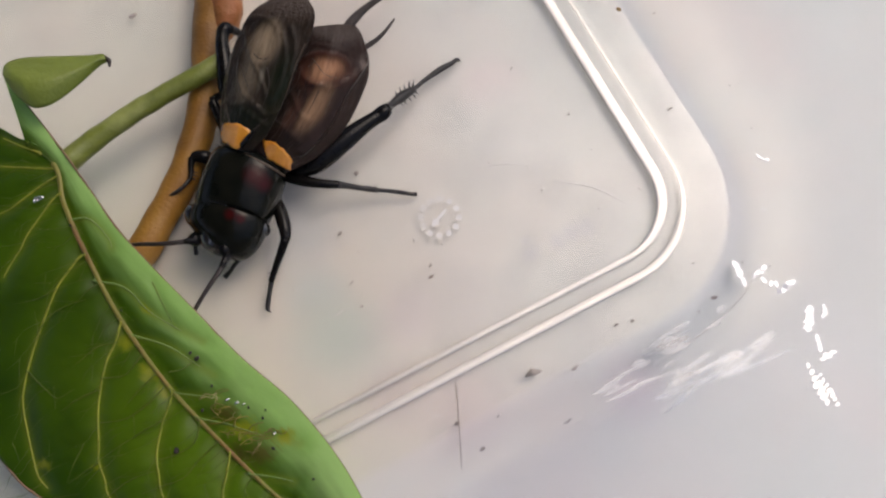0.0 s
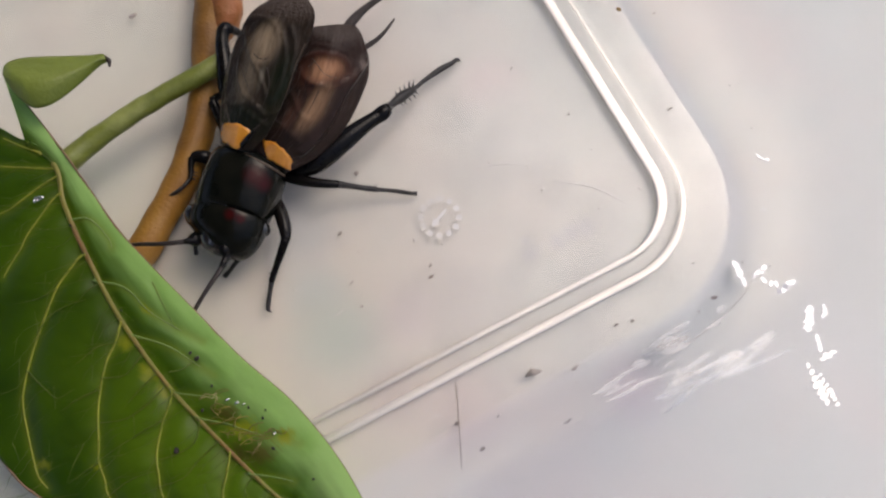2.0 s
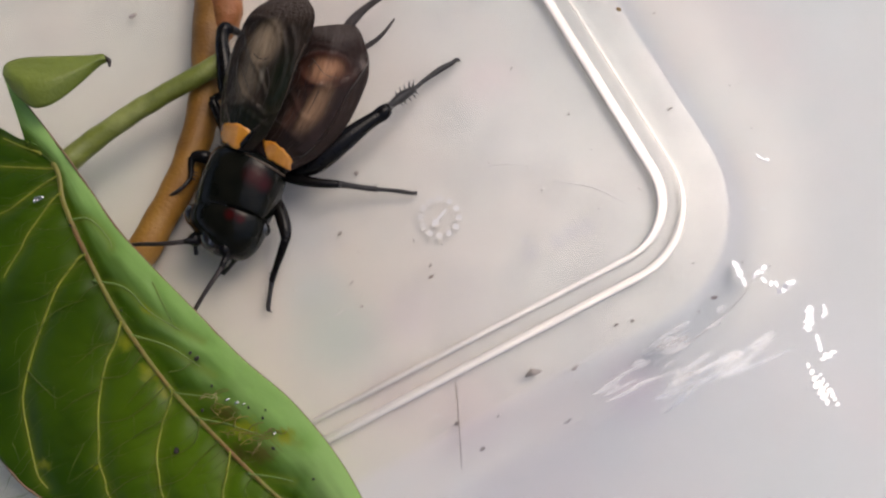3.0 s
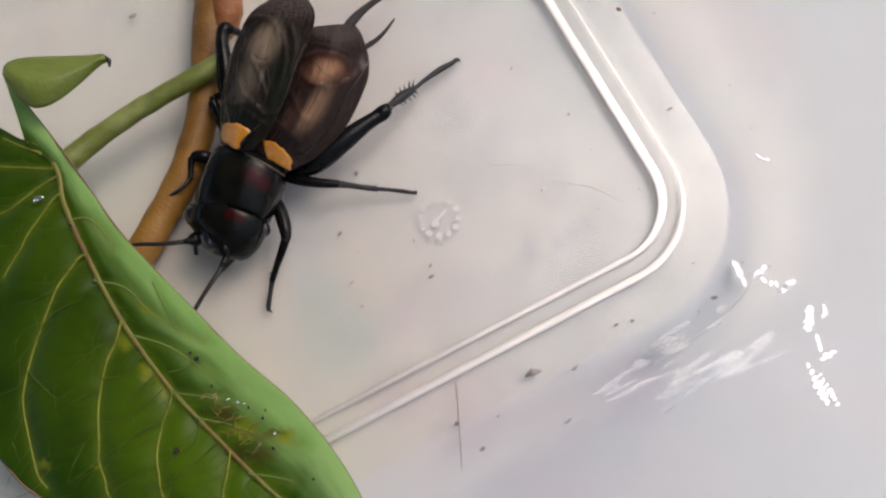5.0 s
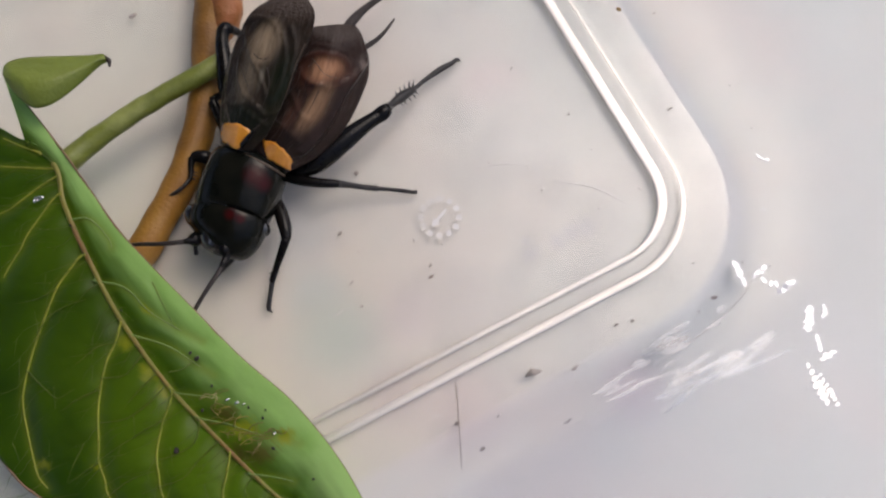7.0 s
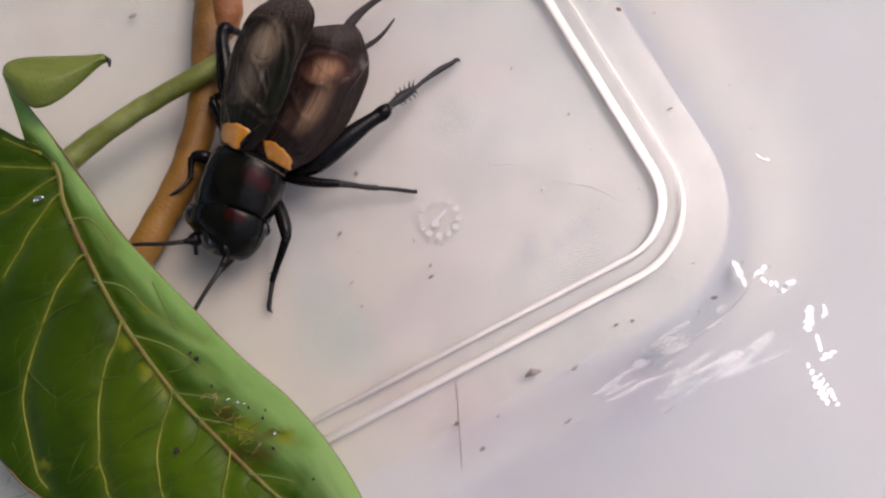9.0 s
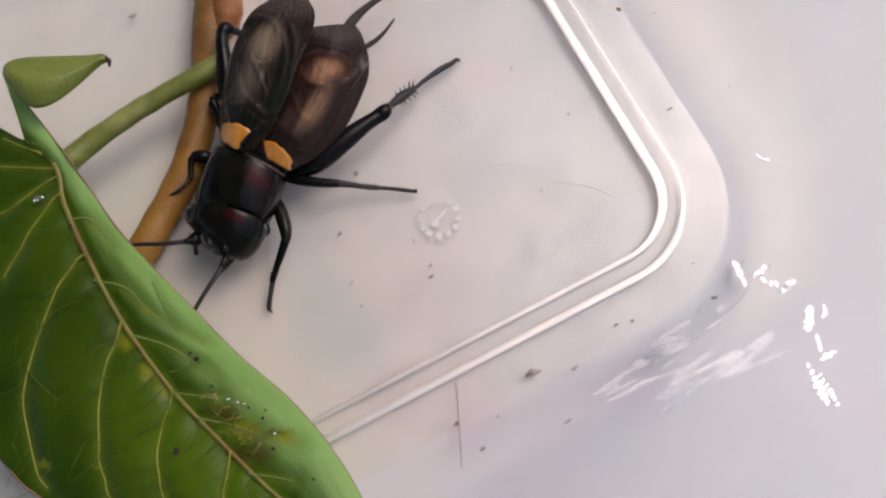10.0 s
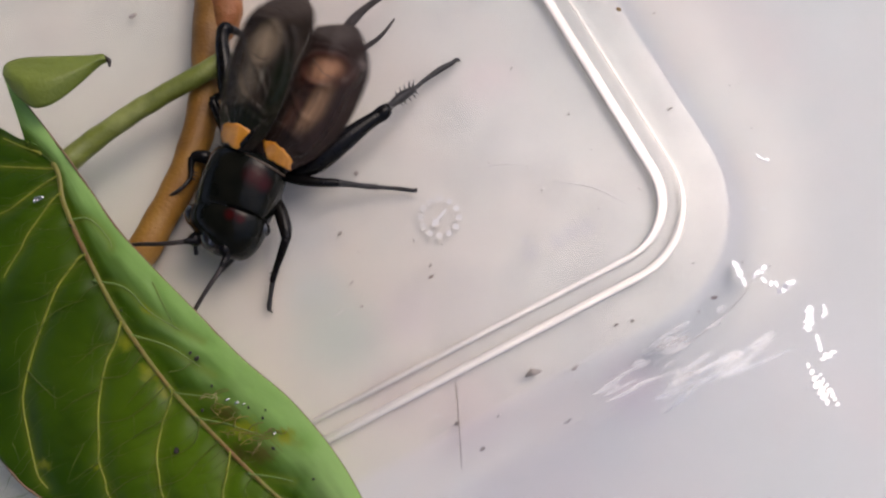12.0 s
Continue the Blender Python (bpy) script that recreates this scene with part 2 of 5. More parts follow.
LEAF_VEIN = surface("leaf_vein", (0.32, 0.34, 0.035), (0.2, 0.24, 0.02), scale=500, rough=0.45)
MIDRIB = surface("leaf_midrib", (0.21, 0.18, 0.03), (0.17, 0.17, 0.025), scale=300, rough=0.45, bump=0.3, third=(0.2, 0.11, 0.03), third_scale=160)
EDGE = surface("leaf_edge", (0.2, 0.11, 0.07), (0.14, 0.1, 0.04), scale=300, rough=0.5)
# clear gloss for the glints on the leaf
LEAF_GLINT = clear_plastic("water", (0.98, 0.98, 0.98), 0.02, 0.03, bump=0.0, shine=0.5)
SCAR = surface("golden_scar", (0.19, 0.17, 0.016), (0.09, 0.07, 0.01), scale=700, rough=0.35, third=(0.4, 0.36, 0.16), third_scale=400, third_low=0.6, third_high=0.7)
DULL_VEIN = surface("dull_leaf_vein", (0.17, 0.26, 0.06), (0.12, 0.2, 0.045), scale=500, rough=0.45)
RIM = surface("tan_rim", (0.1, 0.065, 0.04), (0.05, 0.035, 0.025), scale=900, rough=0.4)
FINE_VEIN = surface("fine_leaf_vein", (0.1, 0.14, 0.008), (0.06, 0.1, 0.004), scale=500, rough=0.45)
DIRT = surface("dark_dirt", (0.42, 0.37, 0.33), (0.3, 0.25, 0.22), scale=2500, rough=0.9, bump=0.5, bump_scale=6000)
SOIL = surface("black_soil", (0.035, 0.03, 0.024), (0.02, 0.017, 0.014), scale=2500, rough=0.9)
TAN_DIRT = surface("tan_dirt", (0.30, 0.19, 0.07), (0.22, 0.15, 0.06), scale=2500, rough=0.9, bump=0.5)
PALE_DIRT = surface("grey_dust", (0.38, 0.335, 0.3), (0.48, 0.43, 0.39), scale=1800, rough=0.95)
FAINT = surface("faint_grey", (0.7, 0.66, 0.62), (0.62, 0.59, 0.56), scale=900, rough=0.8)
WALL_PAINT = surface("wall_paint", (0.2, 0.19, 0.16), (0.15, 0.145, 0.12), scale=3, rough=0.9)
SHADE_BOARD = surface("shade_board", (0.045, 0.047, 0.04), (0.03, 0.032, 0.027), scale=6, rough=0.7, stretch=(1, 8, 1))
GROUND = surface("ground", (0.24, 0.21, 0.16), (0.17, 0.16, 0.11), scale=1.5, rough=0.95, bump=0.2, bump_scale=20)


def shell_surface():
    mat = surface("black_shell", (0.004, 0.005, 0.004), (0.008, 0.008, 0.006), scale=500, rough=0.07, bump=0.12, bump_scale=1500, specular=0.16)
    tree = mat.node_tree
    bsdf = tree.nodes["Principled BSDF"]
    color = bsdf.inputs["Base Color"].links[0].from_socket
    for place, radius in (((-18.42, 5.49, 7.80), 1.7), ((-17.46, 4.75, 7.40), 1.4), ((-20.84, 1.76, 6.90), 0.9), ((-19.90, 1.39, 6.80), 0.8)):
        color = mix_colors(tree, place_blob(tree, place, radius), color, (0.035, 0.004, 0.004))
    tree.links.new(color, bsdf.inputs["Base Color"])
    return mat


SHELL = shell_surface()


def leaf_surface():
    """Waxy green blade: deep green, yellower along its veins and towards the tip, the rolled margin's sheen painted
    pale.
    """
    mat = surface("leaf_green", (0.016, 0.038, 0.0009), (0.03, 0.064, 0.0012), scale=170, rough=0.4, bump=0.16, bump_scale=900,
                  third=(0.042, 0.082, 0.002), third_scale=70, specular=0.2)
    tree = mat.node_tree
    bsdf = tree.nodes["Principled BSDF"]
    color = bsdf.inputs["Base Color"].links[0].from_socket
    color = mix_colors(tree, uv_blob(tree, 0.74, 0.4, 0.36, 0.3, 1.0, 0.4, 14), color, (0.07, 0.125, 0.003))
    # sky sheen on the margin and the root strip, painted as paler green
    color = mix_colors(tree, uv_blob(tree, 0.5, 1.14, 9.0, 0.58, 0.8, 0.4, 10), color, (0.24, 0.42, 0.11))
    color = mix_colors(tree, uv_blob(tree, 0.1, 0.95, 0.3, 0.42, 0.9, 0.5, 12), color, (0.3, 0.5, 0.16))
    vein = tree.nodes.new("ShaderNodeAttribute")
    vein.attribute_name = "vein"
    weak = tree.nodes.new("ShaderNodeMath")
    weak.operation = "MULTIPLY"
    weak.inputs[1].default_value = 0.5
    tree.links.new(vein.outputs["Fac"], weak.inputs[0])
    color = mix_colors(tree, weak.outputs[0], color, (0.15, 0.19, 0.02))
    yellow, brown = (0.19, 0.21, 0.01), (0.06, 0.045, 0.01)
    for (u, v), ru, rv, tone in (((0.529, 0.475), 0.02, 0.03, yellow), ((0.589, 0.481), 0.025, 0.03, yellow),
                                 ((0.62, 0.482), 0.025, 0.03, yellow), ((0.484, 0.714), 0.016, 0.04, yellow), ((0.67, 0.082), 0.02, 0.03, yellow), ((0.715, 0.192), 0.015, 0.02, yellow),
                                 ((0.738, 0.658), 0.03, 0.12, yellow), ((0.79, 0.82), 0.02, 0.09, yellow), ((0.768, 0.53), 0.03, 0.08, brown), ((0.792, 0.62), 0.035, 0.14, brown),
                                 ((0.7, 0.656), 0.025, 0.1, brown)):
        color = mix_colors(tree, uv_blob(tree, u, v, ru, rv, 0.9, 1.6, 45), color, tone)
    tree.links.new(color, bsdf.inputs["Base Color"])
    glow = tree.nodes.new("ShaderNodeBsdfTranslucent")
    glow.inputs["Color"].default_value = (0.16, 0.4, 0.015, 1)
    both = tree.nodes.new("ShaderNodeMixShader")
    both.inputs[0].default_value = 0.16
    tree.links.new(bsdf.outputs[0], both.inputs[1])
    tree.links.new(glow.outputs[0], both.inputs[2])
    tree.links.new(both.outputs[0], tree.nodes["Material Output"].inputs["Surface"])
    return mat


def leaf_under_surface():
    """The pale underside, which lets much of the light through."""
    mat = surface("pale_leaf_underside", (0.3, 0.42, 0.14), (0.24, 0.36, 0.1), scale=200, rough=0.6)
    tree = mat.node_tree
    glow = tree.nodes.new("ShaderNodeBsdfTranslucent")
    glow.inputs["Color"].default_value = (0.7, 0.9, 0.45, 1)
    both = tree.nodes.new("ShaderNodeMixShader")
    both.inputs[0].default_value = 0.75
    tree.links.new(tree.nodes["Principled BSDF"].outputs[0], both.inputs[1])
    tree.links.new(glow.outputs[0], both.inputs[2])
    tree.links.new(both.outputs[0], tree.nodes["Material Output"].inputs["Surface"])
    return mat


LEAF = leaf_surface()
LEAF_UNDER = leaf_under_surface()


# ---- building helpers ----
def spline(points, count):
    """Points evenly in parameter along a smooth curve through the given ones."""
    pts = [Vector(p) for p in points]
    ext = [2 * pts[0] - pts[1], *pts, 2 * pts[-1] - pts[-2]]
    spans, out = len(pts) - 1, []
    for i in range(count):
        x = i / (count - 1) * spans
        k = min(int(x), spans - 1)
        f = x - k
        a, b, c, d = ext[k:k + 4]
        out.append(0.5 * (2 * b + (c - a) * f + (2 * a - 5 * b + 4 * c - d) * f * f + (3 * b - a - 3 * c + d) * f ** 3))
    return out


def values(numbers, count):
    return [p.x for p in spline([(n, 0, 0) for n in numbers], count)]


def tube(bm, points, radii, count=24, sides=10, flat=1.0):
    """A tapering round rod along a curve, with rounded ends."""
    path = spline(points, count)
    rs = values(radii, count)
    rings = []
    for i, p in enumerate(path):
        ahead = (path[min(i + 1, count - 1)] - path[max(i - 1, 0)]).normalized()
        side = ahead.cross(Vector((0, 0, 1)))
        side = side.normalized() if side.length > 1e-4 else Vector((1, 0, 0))
        up = side.cross(ahead)
        rings.append([bm.verts.new((p + side * rs[i] * math.cos(a) + up * rs[i] * flat * math.sin(a)) * MM)
                      for a in (2 * math.pi * k / sides for k in range(sides))])
    for a, b in zip(rings, rings[1:]):
        for k in range(sides):
            bm.faces.new((a[k], a[(k + 1) % sides], b[(k + 1) % sides], b[k]))
    for ring, p, way in ((rings[0], path[0], path[0] - path[1]), (rings[-1], path[-1], path[-1] - path[-2])):
        tip = bm.verts.new((p + way.normalized() * rs[0 if ring is rings[0] else -1] * 0.7) * MM)
        for k in range(sides):
            bm.faces.new((ring[k], ring[(k + 1) % sides], tip))
    return bm


def loft(bm, rings, sides=28, count=26):
    """A body through ovals (centre, half width, half height), closed at both ends; wide across, z up."""
    centres = spline([r[0] for r in rings], count)
    wide, high = values([r[1] for r in rings], count), values([r[2] for r in rings], count)
    made = []
    for i, c in enumerate(centres):
        ahead = (centres[min(i + 1, count - 1)] - centres[max(i - 1, 0)])
        ahead.z = 0
        side = ahead.normalized().cross(Vector((0, 0, 1)))
        ring = []
        for k in range(sides):
            a = 2 * math.pi * k / sides
            ca, sa = math.cos(a), math.sin(a)
            ring.append(bm.verts.new((c + side * wide[i] * math.copysign(abs(ca) ** 0.85, ca)
                                      + Vector((0, 0, high[i] * math.copysign(abs(sa) ** 0.85, sa)))) * MM))
        made.append(ring)
    for a, b in zip(made, made[1:]):
        for k in range(sides):
            bm.faces.new((a[k], a[(k + 1) % sides], b[(k + 1) % sides], b[k]))
    bm.faces.new(made[0])
    bm.faces.new(made[-1])
    return bm


def ball(bm, centre, rx, ry, rz, turn=0.0, rough=0.0, seed=0, rings=10, sides=14):
    m = Matrix.Translation(Vector(centre) * MM) @ Matrix.Rotation(radians(turn), 4, "Z") @ Matrix.Diagonal((rx * MM, ry * MM, rz * MM, 1))
    made = bmesh.ops.create_uvsphere(bm, u_segments=sides, v_segments=rings, radius=1.0, matrix=m)
    if rough:
        for v in made["verts"]:
            v.co += noise.noise_vector(v.co / MM * 1.7 + Vector((seed * 3.1, 0, 0))) * rough * MM
    return bm


def box(bm, x0, x1, y0, y1, z0, z1):
    m = Matrix.Translation(((x0 + x1) / 2, (y0 + y1) / 2, (z0 + z1) / 2)) @ Matrix.Diagonal((x1 - x0, y1 - y0, z1 - z0, 1))
    bmesh.ops.create_cube(bm, size=1.0, matrix=m)
    return bm


def mesh_of(name, bm, material, smooth=True):
    bmesh.ops.recalc_face_normals(bm, faces=bm.faces)
    me = bpy.data.meshes.new(name)
    bm.to_mesh(me)
    bm.free()
    me.materials.append(material)
    for p in me.polygons:
        p.use_smooth = smooth
    return me


def part(name, bm, material, parent, label="", pivot=None, smooth=True):
    """One mesh under a thing or a part; pivot (mm) becomes its origin."""
    if pivot:
        bmesh.ops.translate(bm, verts=bm.verts, vec=-Vector(pivot) * MM)
    ob = new(name, mesh_of(name, bm, material, smooth))
    ob.parent = parent
    if pivot:
        ob.location = Vector(pivot) * MM
    return tagged(ob, label)


def thing(name, label, category, group="", place=(0, 0, 0)):
    ob = new(name)
    ob.empty_display_size = 0.005
    ob.location = Vector(place) * MM
    return tagged(ob, label, category, group)


def solid(name, bm, material, label, category, kind="", group="", smooth=True):
    return tagged(new(name, mesh_of(name, bm, material, smooth)), label, category, group, kind)


class Sheet:
    """A curved sheet between two edge curves, over a middle curve: at(u, v), u from root to tip, v from edge to edge."""

    def __init__(self, one, middle, other, count=60, wave=0.0, seed=0):
        self.n = count
        self.rails = [spline(r, count) for r in (one, middle, other)]
        self.wave, self.seed = wave, seed

    def at(self, u, v):
        x = min(max(u, 0), 1) * (self.n - 1)
        k = min(int(x), self.n - 2)
        f = x - k
        a, b, c = (r[k].lerp(r[k + 1], f) for r in self.rails)
        w = 2 * v - 1
        mid = b
        if w < 0:
            p = mid.lerp(a, -w)
            p.z = mid.z + (a.z - mid.z) * abs(w) ** 1.6
        else:
            p = mid.lerp(c, w)
            p.z = mid.z + (c.z - mid.z) * abs(w) ** 1.6
        if self.wave:
            p.z += self.wave * noise.noise(Vector((p.x * 0.22, p.y * 0.22, self.seed)))
        return p

    def up(self, u, v):
        e = 0.01
        u, v = min(max(u, e), 1 - e), min(max(v, e), 1 - e)
        n = (self.at(u + e, v) - self.at(u - e, v)).cross(self.at(u, v + e) - self.at(u, v - e))
        n.normalize()
        return n if n.z > 0 else -n

    def field(self, places, routes, width):
        """How near each place lies to the given (u, v) routes: 1 on one of them, fading over so many mm."""
        near = np.zeros(len(places))
        for route in routes:
            dense = spline([(*r, 0) for r in route], 10 * len(route))
            spots = np.array([self.at(p.x, p.y)[:] for p in dense])
            far = np.full(len(places), 1e9)
            for q in spots:
                far = np.minimum(far, ((places - q) ** 2).sum(1))
            near = np.maximum(near, np.exp(-far / width ** 2))
        return near

    def grid(self, nu, nv, thick, pivot=(0, 0, 0), under=0, relief=(), tint=None):
        """The sheet as a closed plate. relief: rows of (routes, mm up, mm wide); tint: (routes, mm wide) kept as the layer "vein"."""
        bm = bmesh.new()
        uv = bm.loops.layers.uv.new("UVMap")
        vein = bm.verts.layers.float.new("vein")
        base, spots = Vector(pivot), {}
        knots = [(i / nu, j / nv) for i in range(nu + 1) for j in range(nv + 1)]
        places, ups = [self.at(u, v) for u, v in knots], [self.up(u, v) for u, v in knots]
        flat = np.array([p[:] for p in places])
        lift = np.zeros(len(knots))
        for routes, high, width in relief:
            lift += high * self.field(flat, routes, width)
        stain = self.field(flat, *tint) if tint else np.zeros(len(knots))
        layers = []
        for layer in (0, 1):
            rows = []
            for i in range(nu + 1):
                row = []
                for j in range(nv + 1):
                    k = i * (nv + 1) + j
                    vert = bm.verts.new((places[k] + ups[k] * (float(lift[k]) - thick * layer) - base) * MM)
                    vert[vein] = float(stain[k])
                    spots[vert] = knots[k]
                    row.append(vert)
                rows.append(row)
            layers.append(rows)
        top, low = layers
        for rows in layers:
            for i in range(nu):
                for j in range(nv):
                    face = bm.faces.new((rows[i][j], rows[i + 1][j], rows[i + 1][j + 1], rows[i][j + 1]))
                    face.material_index = under if rows is low else 0
        rim = [(i, 0) for i in range(nu)] + [(nu, j) for j in range(nv)] + [(i, nv) for i in range(nu, 0, -1)] + [(0, j) for j in range(nv, 0, -1)]
        for (i, j), (k, l) in zip(rim, rim[1:] + rim[:1]):
            bm.faces.new((top[i][j], top[k][l], low[k][l], low[i][j]))
        for face in bm.faces:
            for loop in face.loops:
                loop[uv].uv = spots[loop.vert]
        return bm

    def line(self, bm, route, width, lift=0.0, pivot=(0, 0, 0), count=20, sides=6, taper=0.35, flat=0.6):
        """A raised vein along (u, v) points."""
        path = [self.at(p.x, p.y) + self.up(p.x, p.y) * lift - Vector(pivot) for p in spline([(*r, 0) for r in route], count)]
        return tube(bm, path, (width, width * (1 + taper) / 2, width * taper), count, sides, flat)

    def patch(self, bm, route, lift, pivot=(0, 0, 0), rings=6, rough=0.0, seed=0, count=36):
        """A thin raised patch with the (u, v) outline."""
        loop = [Vector((p.x, p.y)) for p in spline([(*r, 0) for r in (*route, route[0])], count + 1)][:-1]
        mid = sum(loop, Vector((0, 0))) / len(loop)
        rows = []
        for r in range(rings + 1):
            row = []
            for k, q in enumerate(loop):
                f = (1 - r / (rings + 0.5))
                jag = 1 + rough * noise.noise(Vector((k * 0.6, seed, 0))) * f
                w = mid.lerp(q, f * jag)
                h = lift * (0.0 if r == 0 else 1.0)
                row.append(bm.verts.new((self.at(w.x, w.y) + self.up(w.x, w.y) * (h - 0.02) - Vector(pivot)) * MM))
            rows.append(row)
        for a, b in zip(rows, rows[1:]):
            for k in range(count):
                bm.faces.new((a[k], a[(k + 1) % count], b[(k + 1) % count], b[k]))
        bm.faces.new(rows[-1])
        return bm


# ---- unseen surround of the table, added to shape the sky light ----
def unseen_surround():
    low, top = -0.75, 1.55

    def slab(name, label, category, material, *b):
        return solid(name, box(bmesh.new(), *b), material, label, category, "structure", smooth=False)

    slab("ground", "grey-brown ground reaching to the horizon", "ground", GROUND, -300, 300, -300, 300, low - 0.2, low)
    # unseen board added to dim one half of the tub and darken reflections
    slab("shelf", "dark unseen board added over one half of the table to block the sky", "shelf", SHADE_BOARD, -0.42, -0.02, -0.44, 0.3, 0.24, 0.27)
    for x in (-0.4, -0.04):
        for y in (-0.42, 0.28):
            slab("added_board_post", "slim unseen post under the added board", "post", SHADE_BOARD, x - 0.02, x + 0.02, y - 0.02, y + 0.02, -0.85 * MM, 0.24)
    # unseen walls added to shut out low sky on each side
    slab("added_wall_west", "dull unseen wall added to shut out low sky", "wall", WALL_PAINT, -1.42, -1.3, -1.6, 2.2, low, 0.15)
    slab("added_wall_east", "dull unseen wall added to shut out low sky", "wall", WALL_PAINT, 1.3, 1.42, -1.6, 2.2, low, 0.2)
    slab("added_wall_south", "dull unseen wall added to shut out low sky", "wall", WALL_PAINT, -1.3, 1.3, -1.6, -1.48, low, 0.9)
    slab("added_wall_north", "dull unseen wall added to shut out low northern sky", "wall", WALL_PAINT, -1.3, 1.3, 2.08, 2.2, low, 0.8)


def table():
    top = -0.85 * MM
    ob = thing("table", "white table with a smooth, faintly stained top", "table", place=(0, 0, -750))
    bm = bmesh.new()
    box(bm, -0.8, 0.4, -0.45, 0.45, top - 0.025, top)
    bmesh.ops.bevel(bm, geom=bm.edges[:], offset=0.004, segments=2, affect="EDGES")
    bmesh.ops.translate(bm, verts=bm.verts, vec=(0, 0, 0.75))
    part("tabletop", bm, TABLE, ob, smooth=False)
    for x in (-0.75, 0.35):
        for y in (-0.4, 0.4):
            bm = bmesh.new()
            box(bm, x - 0.025, x + 0.025, y - 0.025, y + 0.025, 0.0, top - 0.025 + 0.75)
            part("leg", bm, TABLE, ob, smooth=False)


# ---- the clear tub ----
TUB_TURN = 27.35
TUB_X, TUB_Y = (-84.0, 24.4), (-9.9, 74.0)


def rounded_loop(out, corner=7.4, steps=18):
    """The ridge's rounded rectangle, grown outward by so many mm."""
    r = max(corner + out, 0.8)
    x0, x1, y0, y1 = TUB_X[0] - out, TUB_X[1] + out, TUB_Y[0] - out, TUB_Y[1] + out
    pts = []
    for cx, cy, start in ((x1 - r, y0 + r, -90), (x1 - r, y1 - r, 0), (x0 + r, y1 - r, 90), (x0 + r, y0 + r, 180)):
        for k in range(steps + 1):
            a = radians(start + 90 * k / steps)
            pts.append(Vector((cx + r * math.cos(a), cy + r * math.sin(a), 0)))
    return pts


def rings_mesh(profile, close=False, cap_first=False, cap_last=False, skip=()):
    """A shell swept round the tub; profile: (outward mm, height mm)."""
    bm = bmesh.new()
    turn = Matrix.Rotation(radians(TUB_TURN), 3, "Z")
    rings = []
    for out, z in profile:
        rings.append([bm.verts.new((turn @ (p + Vector((0, 0, z)))) * MM) for p in rounded_loop(out)])
    pairs = [pair for k, pair in enumerate(zip(rings, rings[1:])) if k not in skip] + ([(rings[-1], rings[0])] if close else [])
    n = len(rings[0])
    for a, b in pairs:
        for k in range(n):
            bm.faces.new((a[k], a[(k + 1) % n], b[(k + 1) % n], b[k]))
    if cap_first:
        bm.faces.new(rings[0])
    if cap_last:
        bm.faces.new(rings[-1])
    return bm


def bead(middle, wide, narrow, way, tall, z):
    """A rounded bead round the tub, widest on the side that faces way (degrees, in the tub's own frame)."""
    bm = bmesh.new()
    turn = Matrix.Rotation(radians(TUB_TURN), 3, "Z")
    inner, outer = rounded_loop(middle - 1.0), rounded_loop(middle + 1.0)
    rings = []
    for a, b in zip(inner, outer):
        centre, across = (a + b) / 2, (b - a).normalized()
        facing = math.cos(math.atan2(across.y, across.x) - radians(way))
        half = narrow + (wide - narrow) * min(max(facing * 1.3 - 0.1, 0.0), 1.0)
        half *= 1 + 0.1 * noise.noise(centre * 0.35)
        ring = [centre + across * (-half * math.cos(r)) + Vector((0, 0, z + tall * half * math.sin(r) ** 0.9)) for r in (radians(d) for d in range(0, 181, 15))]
        ring += [centre + across * half + Vector((0, 0, z - 0.03)), centre - across * half + Vector((0, 0, z - 0.03))]
        rings.append([bm.verts.new((turn @ p) * MM) for p in ring])
    for a, b in zip(rings, rings[1:] + rings[:1]):
        for k in range(len(a)):
            bm.faces.new((a[k], a[(k + 1) % len(a)], b[(k + 1) % len(a)], b[k]))
    return bm


